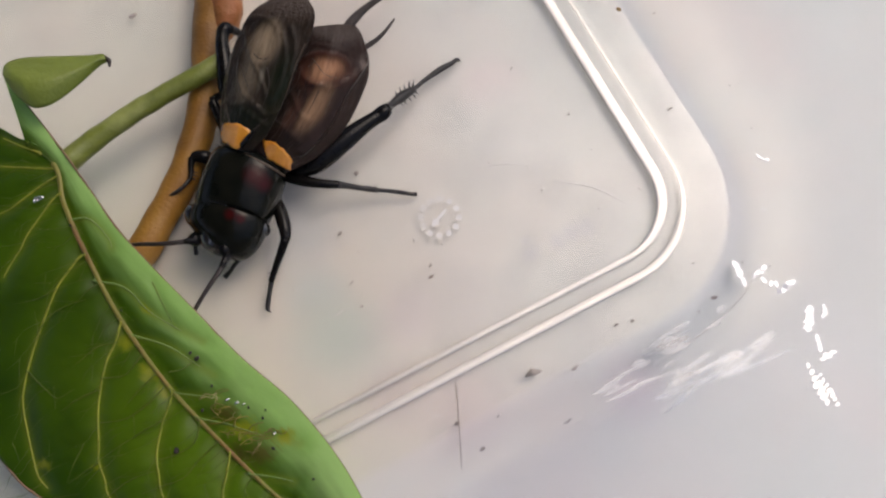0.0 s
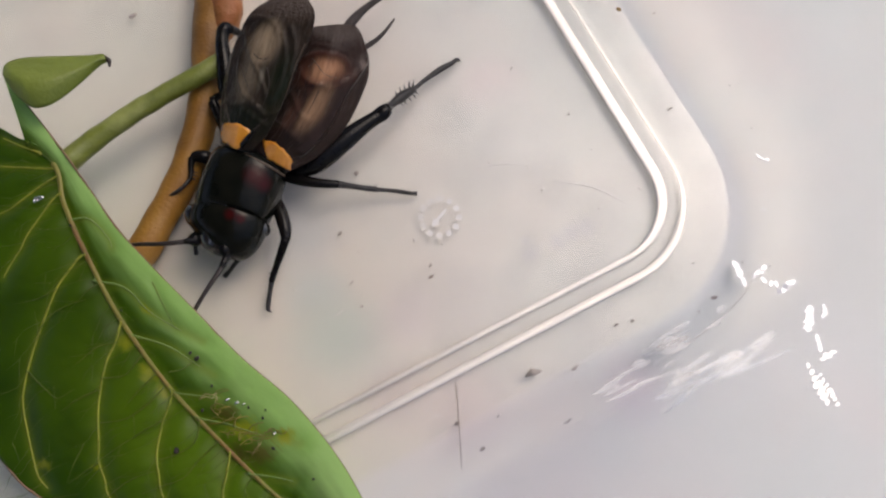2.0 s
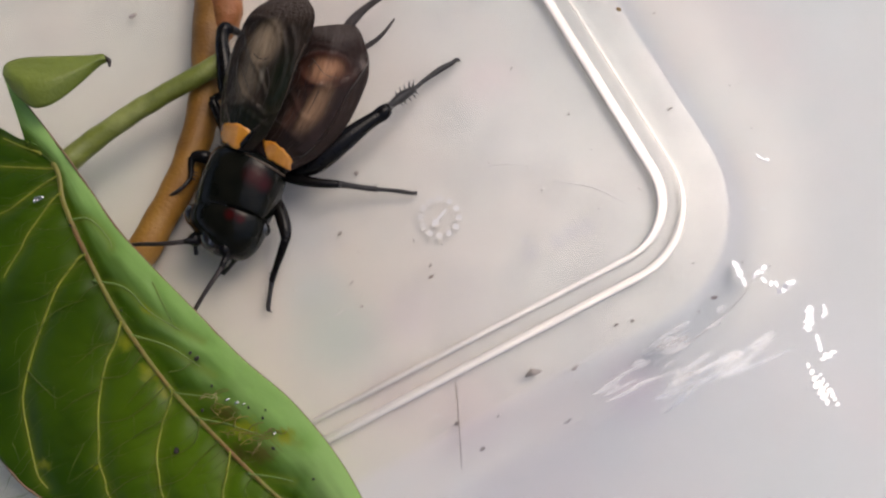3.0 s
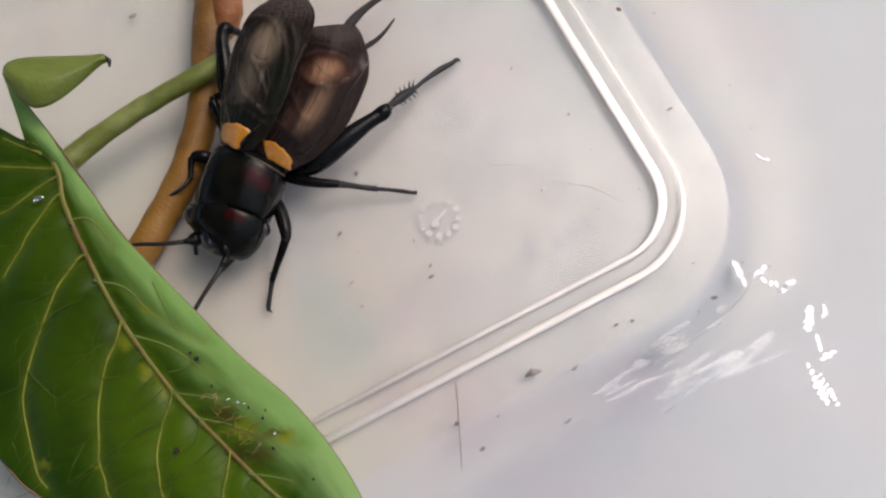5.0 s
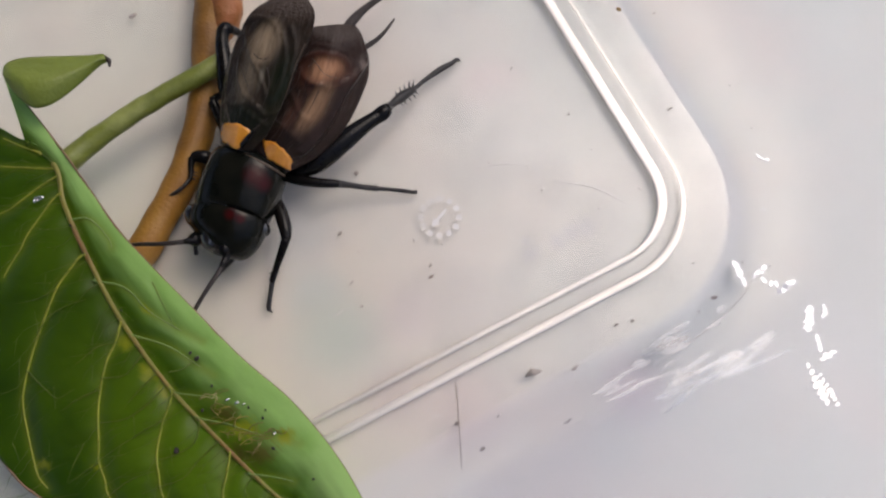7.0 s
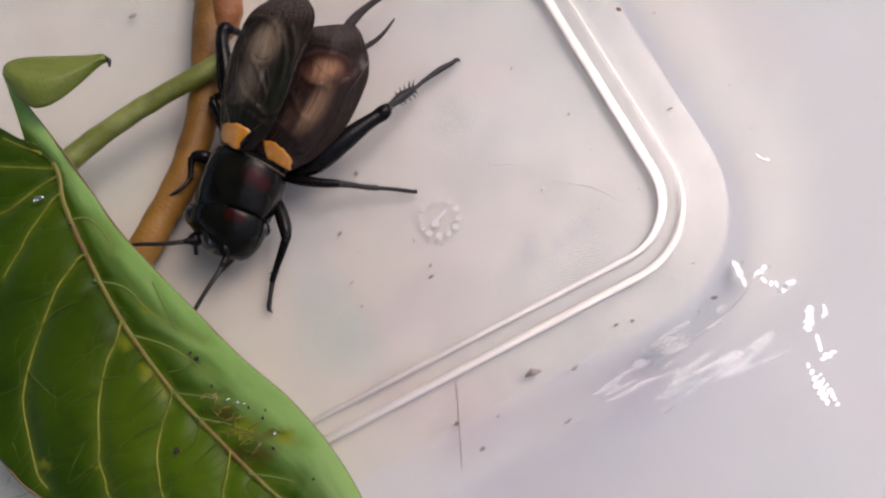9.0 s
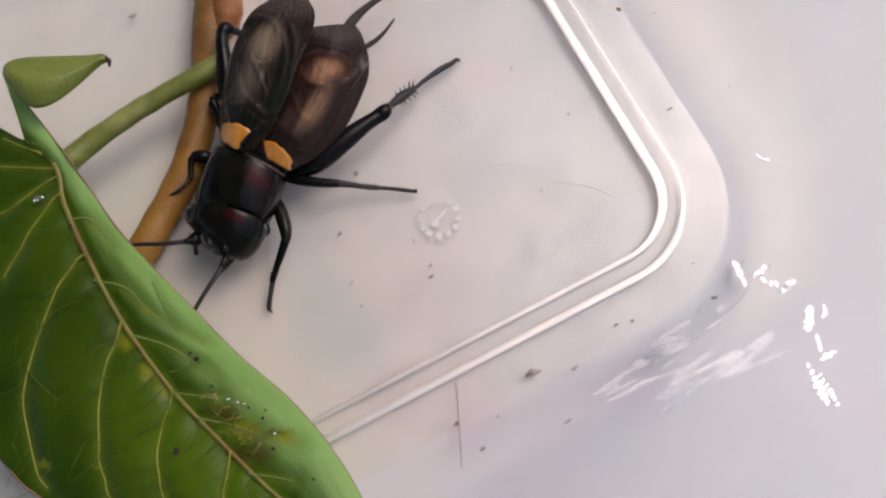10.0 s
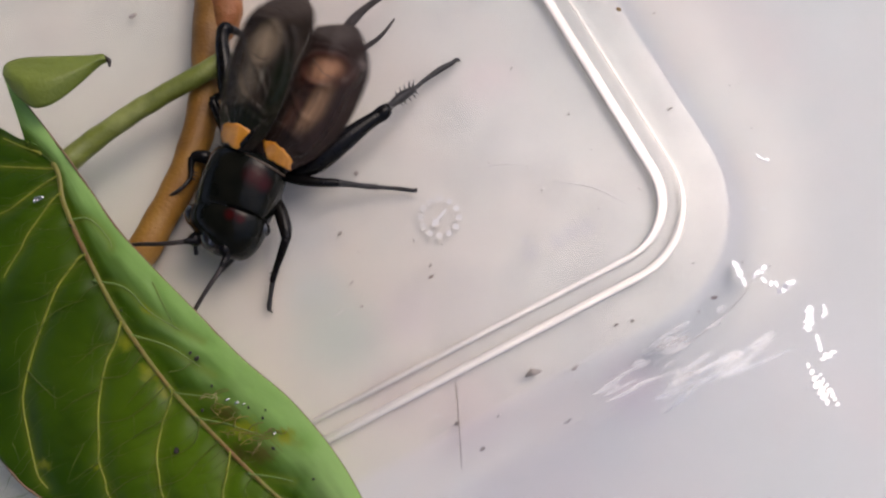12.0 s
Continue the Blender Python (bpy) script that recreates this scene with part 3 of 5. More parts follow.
def tub():
    ob = thing("plastic_tub", "clear plastic food tub with a moulded base ridge", "tub",
               place=(0, 0, -1.5))
    up = 1.5
    # inner skin out to the rim, then back down the outer skin
    inside = [(-3.0, 0), (-0.9, 0), (-0.7, 0), (-0.6, 0.003), (0.35, 0.24), (0.5, 0.25), (1.75, 0.25), (1.9, 0.24), (2.6, 0.01), (2.7, 0.0), (2.85, 0.0), (4.5, 0), (6.6, 0), (7.0, 0)]
    inside += [(7.0 + 4.4 * math.sin(a), 4.4 * (1 - math.cos(a))) for a in (radians(d) for d in range(12, 83, 10))]
    inside += [(11.9, 7.0), (12.6, 12.0), (13.1, 16.0), (13.7, 20.5), (14.6, 28.0), (15.9, 38.0), (18.5, 58.0), (19.2, 60.0), (22.0, 60.6)]
    outside = [(22.4, 59.6), (19.9, 59.0), (19.2, 57.5), (16.6, 37.9), (15.3, 27.9), (14.4, 20.4), (13.8, 15.9), (13.3, 11.9), (12.6, 6.9)]
    outside += [(7.0 + 5.2 * math.sin(a), 4.4 - 5.2 * math.cos(a)) for a in (radians(d) for d in range(78, 1, -12))]
    outside += [(4.5, -0.8), (2.6, -0.8), (1.9, -0.5), (0.35, -0.5), (-0.55, -0.8), (-0.62, -0.8), (-0.8, -0.8), (-3.0, -0.8)]
    split = [k for k, p in enumerate(inside) if p == (7.0, 0)][0]
    back = len(outside) - 8
    floor_skin = inside[:split + 1] + outside[back - 1:]
    wall_skin = inside[split:] + outside[:back]
    body = part("tub_base", rings_mesh([(o, z + up) for o, z in floor_skin], cap_first=True, cap_last=True, skip=(split,)), PLASTIC, ob)
    part("tub_wall", rings_mesh([(o, z + up) for o, z in wall_skin]), WALL_PLASTIC, ob, "clear tub wall with painted bluish haze and a rolled rim")
    # the ridge's two bright edge lines: light caught in the plastic, built as beads,
    # wide on one side of the tub and narrow on the next, as the gleam is
    for middle, wide, narrow, way, skin in ((-0.02, 0.62, 0.27, 0.0, RIDGE_GLEAM), (2.25, 0.42, 0.13, -90.0, SOFT_RIDGE_GLEAM)):
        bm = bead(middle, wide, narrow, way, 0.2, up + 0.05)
        part("ridge_gleam", bm, skin, body, "gleam along the base ridge, built as a pale rounded bead")
    # moulding date mark: a ring of twelve unreadable figures and a pointer
    mark = (-0.36, 3.51, 0.00)
    for k in range(12):
        a = radians(90 - 30 * k)
        bm = bmesh.new()
        for shift in (-0.22, 0.22) if k in (0, 8, 9, 10, 11) else (-0.12, 0.16):
            box(bm, -0.13 * MM, 0.13 * MM, -0.3 * MM, 0.3 * MM, 0, 0.02 * MM)
            bmesh.ops.translate(bm, verts=bm.verts[-8:], vec=(shift * MM, 0, 0))
        bmesh.ops.transform(bm, verts=bm.verts, matrix=Matrix.Translation((0, 2.05 * MM, 0)))
        bmesh.ops.transform(bm, verts=bm.verts, matrix=Matrix.Translation((mark[0] * MM, mark[1] * MM, (up + 0.01) * MM)) @ Matrix.Rotation(a - math.pi / 2, 4, "Z"))
        part("date_figure", bm, MARK, body, smooth=False)
    bm = bmesh.new()
    box(bm, -0.16 * MM, 0.16 * MM, -1.25 * MM, 1.1 * MM, 0, 0.02 * MM)
    tip = [bm.verts.new((x * MM, y * MM, 0.026 * MM)) for x, y in ((-0.5, -0.5), (0.0, -1.4), (0.5, -0.5))]
    bm.faces.new(tip)
    bmesh.ops.transform(bm, verts=bm.verts, matrix=Matrix.Translation((mark[0] * MM, mark[1] * MM, (up + 0.01) * MM)) @ Matrix.Rotation(radians(-38), 4, "Z"))
    part("date_pointer", bm, MARK, body, smooth=False)


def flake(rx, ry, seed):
    """A thin shiny fleck with an uneven outline, lying level, in mm; serves for glints and pale streaks."""
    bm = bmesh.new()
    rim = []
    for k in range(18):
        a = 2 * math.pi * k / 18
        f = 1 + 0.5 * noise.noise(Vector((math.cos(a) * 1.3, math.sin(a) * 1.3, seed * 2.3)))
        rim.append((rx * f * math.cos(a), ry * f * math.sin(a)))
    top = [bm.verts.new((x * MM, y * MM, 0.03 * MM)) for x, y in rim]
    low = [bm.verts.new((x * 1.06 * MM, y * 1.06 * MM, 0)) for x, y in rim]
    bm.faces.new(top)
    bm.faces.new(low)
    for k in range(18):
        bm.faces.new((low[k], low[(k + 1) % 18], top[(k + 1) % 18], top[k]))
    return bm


def line_length(route):
    return sum((Vector(b) - Vector(a)).length for a, b in zip(route, route[1:]))


def wall_glints():
    """Glints on the tub's corner wall, built as small white flecks."""
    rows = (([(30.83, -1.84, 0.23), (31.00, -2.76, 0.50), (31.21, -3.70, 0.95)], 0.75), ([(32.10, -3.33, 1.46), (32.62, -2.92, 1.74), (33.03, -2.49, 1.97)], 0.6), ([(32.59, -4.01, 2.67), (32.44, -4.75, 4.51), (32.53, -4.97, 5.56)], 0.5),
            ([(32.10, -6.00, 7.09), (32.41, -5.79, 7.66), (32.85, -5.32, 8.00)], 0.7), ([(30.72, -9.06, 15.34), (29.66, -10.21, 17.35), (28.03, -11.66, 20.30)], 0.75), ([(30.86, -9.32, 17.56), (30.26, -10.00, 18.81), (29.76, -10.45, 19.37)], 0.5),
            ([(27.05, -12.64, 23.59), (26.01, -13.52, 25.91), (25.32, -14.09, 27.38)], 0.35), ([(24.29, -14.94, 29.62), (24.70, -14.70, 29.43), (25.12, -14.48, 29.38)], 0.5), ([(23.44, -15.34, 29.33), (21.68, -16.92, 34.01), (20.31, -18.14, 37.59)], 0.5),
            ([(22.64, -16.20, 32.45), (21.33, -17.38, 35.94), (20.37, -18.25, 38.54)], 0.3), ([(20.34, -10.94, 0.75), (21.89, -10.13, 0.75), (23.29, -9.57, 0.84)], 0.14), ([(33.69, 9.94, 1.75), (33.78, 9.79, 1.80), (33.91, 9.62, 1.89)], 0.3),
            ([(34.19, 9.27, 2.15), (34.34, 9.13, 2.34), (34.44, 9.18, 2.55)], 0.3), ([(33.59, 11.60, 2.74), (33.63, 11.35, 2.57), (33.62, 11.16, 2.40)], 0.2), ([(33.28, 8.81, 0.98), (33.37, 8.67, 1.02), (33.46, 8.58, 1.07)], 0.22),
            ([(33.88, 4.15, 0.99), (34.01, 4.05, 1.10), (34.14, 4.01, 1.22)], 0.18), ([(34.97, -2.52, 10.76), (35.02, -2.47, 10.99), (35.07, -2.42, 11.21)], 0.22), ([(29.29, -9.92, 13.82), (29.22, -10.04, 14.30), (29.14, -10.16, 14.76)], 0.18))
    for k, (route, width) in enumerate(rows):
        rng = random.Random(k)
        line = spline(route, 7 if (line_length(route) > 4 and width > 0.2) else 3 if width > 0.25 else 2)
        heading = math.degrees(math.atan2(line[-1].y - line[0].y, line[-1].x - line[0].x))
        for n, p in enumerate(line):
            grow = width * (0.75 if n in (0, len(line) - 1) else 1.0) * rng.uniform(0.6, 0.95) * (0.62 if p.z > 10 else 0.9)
            ob = solid("wall_glint", flake(grow * 1.2, grow * 0.65, k * 10 + n), GLINT, "small white fleck standing for a glint on the clear tub wall", "flaw", group="shiny flaws on the tub wall", smooth=False)
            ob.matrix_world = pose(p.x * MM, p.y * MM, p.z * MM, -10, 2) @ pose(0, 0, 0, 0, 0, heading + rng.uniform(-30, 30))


def pale_streaks():
    """Fine pale streaks laid at the foot of the tub wall, side by side along it."""
    rng = random.Random(21)
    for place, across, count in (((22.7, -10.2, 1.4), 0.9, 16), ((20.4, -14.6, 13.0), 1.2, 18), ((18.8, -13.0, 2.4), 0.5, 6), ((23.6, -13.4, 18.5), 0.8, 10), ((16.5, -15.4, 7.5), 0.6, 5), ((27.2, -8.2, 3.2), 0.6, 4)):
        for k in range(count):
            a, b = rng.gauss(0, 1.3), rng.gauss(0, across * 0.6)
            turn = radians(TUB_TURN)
            ob = solid("pale_streak", flake(rng.uniform(0.5, 1.9), rng.uniform(0.08, 0.3), k), PALE_STREAK, "fine pale streak on the clear tub wall", "scuff", group="scuffs on the tub wall", smooth=False)
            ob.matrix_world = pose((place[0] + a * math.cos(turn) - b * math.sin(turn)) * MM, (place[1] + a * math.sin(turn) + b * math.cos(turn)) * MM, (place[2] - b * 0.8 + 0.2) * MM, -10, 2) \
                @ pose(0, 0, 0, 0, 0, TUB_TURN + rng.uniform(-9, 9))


# ---- twig and leaf ----
def twig():
    ob = thing("twig", "curved brown woody twig lying on the tub floor", "twig")
    bm = bmesh.new()
    tube(bm, [(-25.41, 32.53, 2.60), (-25.47, 28.32, 2.40), (-25.79, 24.19, 2.20), (-25.89, 18.10, 2.00), (-26.36, 12.81, 1.90), (-27.55, 7.67, 1.80), (-29.35, 3.30, 1.70), (-31.31, -0.98, 1.70), (-33.50, -5.16, 1.70), (-36.14, -9.80, 1.70)],
         (2.5, 2.4, 2.05, 1.75, 1.7, 1.7, 1.65, 1.65, 0.75, 1.5), 70, 20)
    for v in bm.verts:
        v.co += noise.noise_vector(v.co / MM * 0.5) * 0.16 * MM
    stem = part("stem", bm, BARK, ob)
    bm = bmesh.new()
    tube(bm, [(-24.52, 31.39, 3.20), (-24.16, 28.45, 3.30), (-23.91, 26.40, 3.20), (-24.14, 24.54, 2.80), (-24.97, 22.45, 2.20)], (1.4, 1.75, 1.7, 1.3, 0.5), 30, 16)
    for v in bm.verts:
        v.co += noise.noise_vector(v.co / MM * 0.7) * 0.25 * MM
    part("node", bm, BARK_NODE, ob, "reddish swollen leaf node")
    bm = bmesh.new()
    tube(bm, [(-23.13, 19.94, 4.40), (-24.87, 18.45, 4.70), (-28.81, 15.91, 4.80), (-32.62, 13.12, 5.00), (-36.33, 9.92, 5.10), (-38.0, 7.85, 5.60), (-38.95, 6.3, 6.40)],
         (1.15, 1.07, 1.04, 1.08, 1.12, 1.2, 0.9), 50, 16)
    for v in bm.verts:
        v.co += noise.noise_vector(v.co / MM * 0.6) * 0.1 * MM
    part("leaf_stalk", bm, GREEN_STALK, ob, "green leaf stalk")


def leaf():
    ob = thing("leaf", "large glossy green leaf with pale veins and one rolled margin", "leaf")
    sheet = Sheet([(-46.18, 11.73, 8.60), (-50.56, 9.83, 7.40), (-53.33, 4.87, 6.20), (-53.42, -2.49, 5.40), (-47.98, -13.54, 5.40), (-40.50, -21.40, 6.20), (-35.85, -24.95, 6.80), (-26.31, -28.89, 7.60), (-10.78, -30.55, 8.80)],
                  [(-40.53, 7.89, 9.20), (-37.85, 6.05, 8.80), (-36.61, 2.32, 8.60), (-33.93, -2.78, 8.40), (-29.86, -9.22, 8.20), (-24.86, -15.23, 8.20), (-19.30, -20.49, 8.40), (-14.36, -24.68, 8.80), (-7.91, -29.17, 9.00)],
                  [(-43.17, 14.84, 10.20), (-38.08, 8.76, 8.80), (-34.75, 4.46, 8.20), (-30.51, -0.95, 7.80), (-23.39, -7.92, 7.40), (-18.62, -12.45, 7.20), (-13.69, -16.49, 7.20), (-9.03, -21.86, 7.40), (-5.11, -28.40, 7.80)],
                  count=90, wave=0.12, seed=4)
    main = [[(0.378, 0.481), (0.404, 0.437), (0.425, 0.397), (0.455, 0.347), (0.485, 0.294), (0.518, 0.235), (0.55, 0.175), (0.563, 0.153), (0.592, 0.119), (0.634, 0.079), (0.683, 0.05), (0.727, 0.038)],
            [(0.502, 0.491), (0.526, 0.457), (0.551, 0.406), (0.587, 0.346), (0.625, 0.289), (0.683, 0.226), (0.706, 0.205), (0.745, 0.176), (0.778, 0.138), (0.84, 0.1)],
            [(0.627, 0.502), (0.647, 0.47), (0.674, 0.417), (0.72, 0.348), (0.763, 0.299), (0.806, 0.248), (0.86, 0.2)],
            [(0.763, 0.493), (0.804, 0.434), (0.839, 0.374), (0.89, 0.31)],
            [(0.163, 0.493), (0.221, 0.418), (0.266, 0.351), (0.288, 0.309), (0.31, 0.22)],
            [(0.135, 0.49), (0.157, 0.398), (0.172, 0.298), (0.18, 0.2)],
            [(0.062, 0.464), (0.062, 0.383), (0.054, 0.271)],
            [(0.228, 0.484), (0.287, 0.421), (0.334, 0.367), (0.367, 0.33), (0.406, 0.267)]]
    dull = [[(0.424, 0.496), (0.437, 0.637), (0.454, 0.697), (0.484, 0.714), (0.522, 0.797), (0.562, 0.886)],
            [(0.522, 0.509), (0.541, 0.619), (0.563, 0.692), (0.592, 0.733), (0.632, 0.783)],
            [(0.293, 0.51), (0.309, 0.733), (0.332, 0.818), (0.364, 0.838), (0.379, 0.806)],
            [(0.632, 0.501), (0.648, 0.584), (0.673, 0.701)],
            [(0.686, 0.508), (0.715, 0.608), (0.738, 0.658), (0.777, 0.749), (0.812, 0.859)],
            [(0.814, 0.499), (0.842, 0.6), (0.862, 0.663)]]
    fine = [[(0.429, 0.391), (0.439, 0.351), (0.443, 0.296), (0.442, 0.244)], [(0.706, 0.205), (0.716, 0.16), (0.73, 0.097)], [(0.657, 0.213), (0.689, 0.154), (0.729, 0.095)],
            [(0.527, 0.461), (0.527, 0.409), (0.539, 0.351), (0.545, 0.306)], [(0.56, 0.494), (0.578, 0.436), (0.58, 0.402)], [(0.595, 0.495), (0.609, 0.432), (0.628, 0.36)],
            [(0.619, 0.491), (0.635, 0.425), (0.644, 0.356), (0.638, 0.305), (0.632, 0.283)], [(0.587, 0.345), (0.588, 0.289), (0.596, 0.22)], [(0.686, 0.508), (0.721, 0.452), (0.734, 0.4), (0.737, 0.335)],
            [(0.734, 0.497), (0.758, 0.416), (0.782, 0.347), (0.787, 0.284), (0.79, 0.215)], [(0.669, 0.423), (0.676, 0.359), (0.687, 0.284), (0.701, 0.212)], [(0.485, 0.294), (0.467, 0.341), (0.456, 0.402), (0.452, 0.448)],
            [(0.445, 0.901), (0.48, 0.844), (0.522, 0.797)], [(0.599, 0.565), (0.602, 0.65), (0.594, 0.748)], [(0.572, 0.369), (0.578, 0.404), (0.58, 0.434)],
            [(0.528, 0.216), (0.561, 0.229), (0.577, 0.24), (0.574, 0.292)], [(0.778, 0.138), (0.759, 0.23), (0.755, 0.297)]]
    # finer veins that fork off the side veins and the midrib
    rng = random.Random(5)
    twigs = []

    def sprig(spot, heading, reach):
        """A fine vein from a spot, heading in degrees from the leaf's length, with one fork."""
        bend = rng.uniform(-25, 25)
        route = [spot]
        for step in range(4):
            a = radians(heading + bend * step / 3 + rng.uniform(-9, 9))
            route.append((route[-1][0] + reach / 4 * math.cos(a) / 52, route[-1][1] + reach / 4 * math.sin(a) / 34))
        twigs.append(route)
        a = radians(heading + rng.choice((-30, 30)))
        fork = route[rng.choice((2, 3))]
        twigs.append([fork, (fork[0] + reach * 0.2 * math.cos(a) / 52, fork[1] + reach * 0.2 * math.sin(a) / 34),
                      (fork[0] + reach * 0.45 * math.cos(a) / 52, fork[1] + reach * 0.45 * math.sin(a) / 34)])

    for k in range(20):
        sprig((0.14 + 0.8 * k / 20 + rng.uniform(-0.012, 0.012), 0.5), -62 + rng.uniform(-10, 10), rng.uniform(3, 6.5))
        if k % 2 == 0:
            sprig((0.14 + 0.8 * k / 20 + rng.uniform(-0.012, 0.012), 0.5), 58 + rng.uniform(-12, 12), rng.uniform(2.0, 4.0))
    for route in main:
        for p, q in zip(route, route[1:]):
            for side in (-1, 1):
                f = rng.uniform(0.1, 0.9)
                sprig((p[0] + (q[0] - p[0]) * f, p[1] + (q[1] - p[1]) * f), (-62 if side < 0 else 118) + rng.uniform(-14, 14), rng.uniform(2.5, 5.5))
    middle = [[(u, 0.5) for u in (0.11, 0.3, 0.5, 0.7, 0.98)]]
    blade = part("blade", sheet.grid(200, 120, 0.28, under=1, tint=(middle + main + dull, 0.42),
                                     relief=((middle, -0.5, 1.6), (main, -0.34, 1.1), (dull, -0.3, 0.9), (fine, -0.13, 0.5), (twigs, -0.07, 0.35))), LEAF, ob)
    blade.data.materials.append(LEAF_UNDER)
    bm = bmesh.new()
    sheet.line(bm, middle[0], 0.25, -0.4, count=60, sides=12, taper=0.62, flat=0.55)
    part("midrib", bm, MIDRIB, ob, "yellow-brown midrib")
    for routes, width, drop, skin, label in ((main, 0.118, -0.32, LEAF_VEIN, "pale yellow-green side vein"), (dull, 0.09, -0.33, DULL_VEIN, "dull green side vein")):
        for route in routes:
            bm = bmesh.new()
            start = (route[0][0] - 0.006, 0.5)
            sheet.line(bm, [start, *route] if abs(route[0][1] - 0.5) < 0.04 else route, width, drop, count=40, flat=0.45, taper=0.45)
            part("vein", bm, skin, ob, label)
    for route in fine:
        bm = bmesh.new()
        sheet.line(bm, route, 0.07, -0.13, count=20, sides=6, taper=0.35, flat=0.5)
        part("vein", bm, FINE_VEIN, ob, "fine side vein")
    bm = bmesh.new()
    for route in twigs:
        sheet.line(bm, route, rng.uniform(0.02, 0.034), -0.075, count=10, sides=5, taper=0.3, flat=0.6)
    tagged(part("fine_veining", bm, FINE_VEIN, ob, "fine branching leaf veins"), kind="stuff")
    # golden threads and scars beside the midrib
    bm = bmesh.new()
    for (u, v), (du, dv) in (((0.654, 0.606), (0.02, 0.2)), ((0.688, 0.663), (0.035, 0.14)), ((0.700, 0.550), (0.02, 0.24)), ((0.721, 0.625), (0.01, 0.3)), ((0.729, 0.562), (0.03, 0.16)),
                             ((0.750, 0.600), (0.0, 0.2)), ((0.762, 0.588), (0.01, 0.22)), ((0.779, 0.594), (-0.01, 0.2)), ((0.696, 0.606), (-0.03, 0.1)), ((0.762, 0.750), (0.02, 0.12))):
        for twist in range(2):
            route = [(u + du * f + rng.uniform(-0.009, 0.009), v + dv * f + rng.uniform(-0.02, 0.02)) for f in (0, 0.2, 0.4, 0.6, 0.8, 1.0)]
            sheet.line(bm, route, rng.uniform(0.035, 0.07), -0.08, count=26, sides=5, taper=0.4)
    tagged(part("leaf_scar", bm, SCAR, ob, "golden-brown scar threads beside the midrib"), kind="stuff")
    # the root lobe folds over and shows its paler underside
    lobe = Sheet([(-42.05, 14.05, 12.20), (-41.83, 15.19, 12.30), (-40.48, 15.95, 12.00), (-37.46, 16.34, 11.60), (-34.39, 16.68, 11.20), (-33.29, 16.92, 11.00), (-32.70, 16.35, 10.80)],
                 [(-41.66, 13.59, 12.40), (-40.71, 13.74, 12.80), (-39.24, 13.16, 12.80), (-36.70, 13.48, 12.40), (-34.50, 15.21, 11.80), (-33.25, 16.15, 11.40), (-32.70, 16.29, 10.80)],
                 [(-41.50, 13.23, 12.20), (-40.70, 12.13, 11.80), (-39.03, 10.92, 11.40), (-37.05, 11.60, 11.20), (-34.83, 14.07, 11.00), (-33.57, 15.74, 10.80), (-32.73, 16.22, 10.70)], count=40, wave=0.15, seed=2)
    part("folded_lobe", lobe.grid(36, 16, 0.25), LEAF_BACK, ob, "matt yellow-green underside of a folded lobe")
    bm = bmesh.new()
    for px in ((-32.64, 16.18, 10.90),):
        tube(bm, [Vector(px) + Vector((-0.5, 0.5, 0)), Vector(px), Vector(px) + Vector((0.0, -0.5, -0.2))], (0.15, 0.22, 0.1), 8, 8)
    part("leaf_tip", bm, HORN, ob, "dry brown tip")
    for edge, name in ((1.0, "rolled margin"), (0.0, "outer margin")):
        bm = bmesh.new()
        sheet.line(bm, [(u, edge) for u in (0.02, 0.2, 0.4, 0.6, 0.8, 0.98)], 0.11, -0.1, count=70, sides=7, taper=0.9, flat=1.0)
        part("leaf_edge", bm, EDGE, ob, "thin pinkish-brown leaf edge")
    # specular glints of the leaf's bumps, built as tiny clear beads
    for (u, v), r in (((0.246, 0.431), 0.55), ((0.254, 0.419), 0.3), ((0.683, 0.725), 0.22), ((0.696, 0.750), 0.28), ((0.704, 0.775), 0.2), ((0.775, 0.781), 0.2)):
        bm = bmesh.new()
        p = sheet.at(u, v) + sheet.up(u, v) * 0.02
        ball(bm, p, r, r * 0.55, r * 0.3, 25, r * 0.2, int(u * 90), 8, 12)
        solid("leaf_glint", bm, LEAF_GLINT, "tiny shining bead standing for a glint on the green leaf", "water drop", group="drops on the leaf")
    # specks of dirt on the blade
    for (u, v), r in (((0.729, 0.394), 0.3), ((0.592, 0.775), 0.3), ((0.579, 0.763), 0.18), ((0.308, 0.500), 0.16), ((0.679, 0.562), 0.16), ((0.733, 0.844), 0.14),
                      ((0.742, 0.794), 0.16), ((0.650, 0.719), 0.16), ((0.796, 0.713), 0.18), ((0.875, 0.775), 0.14), ((0.713, 0.781), 0.14), ((0.479, 0.550), 0.13)):
        bm = bmesh.new()
        p = sheet.at(u, v) + sheet.up(u, v) * r * 0.3
        ball(bm, p, r, r * 0.75, r * 0.5, u * 400, r * 0.4, int(u * 100), 6, 8)
        solid("dirt_speck", bm, SOIL, "dark speck of dirt on the green leaf", "dirt", group="specks on the leaf")


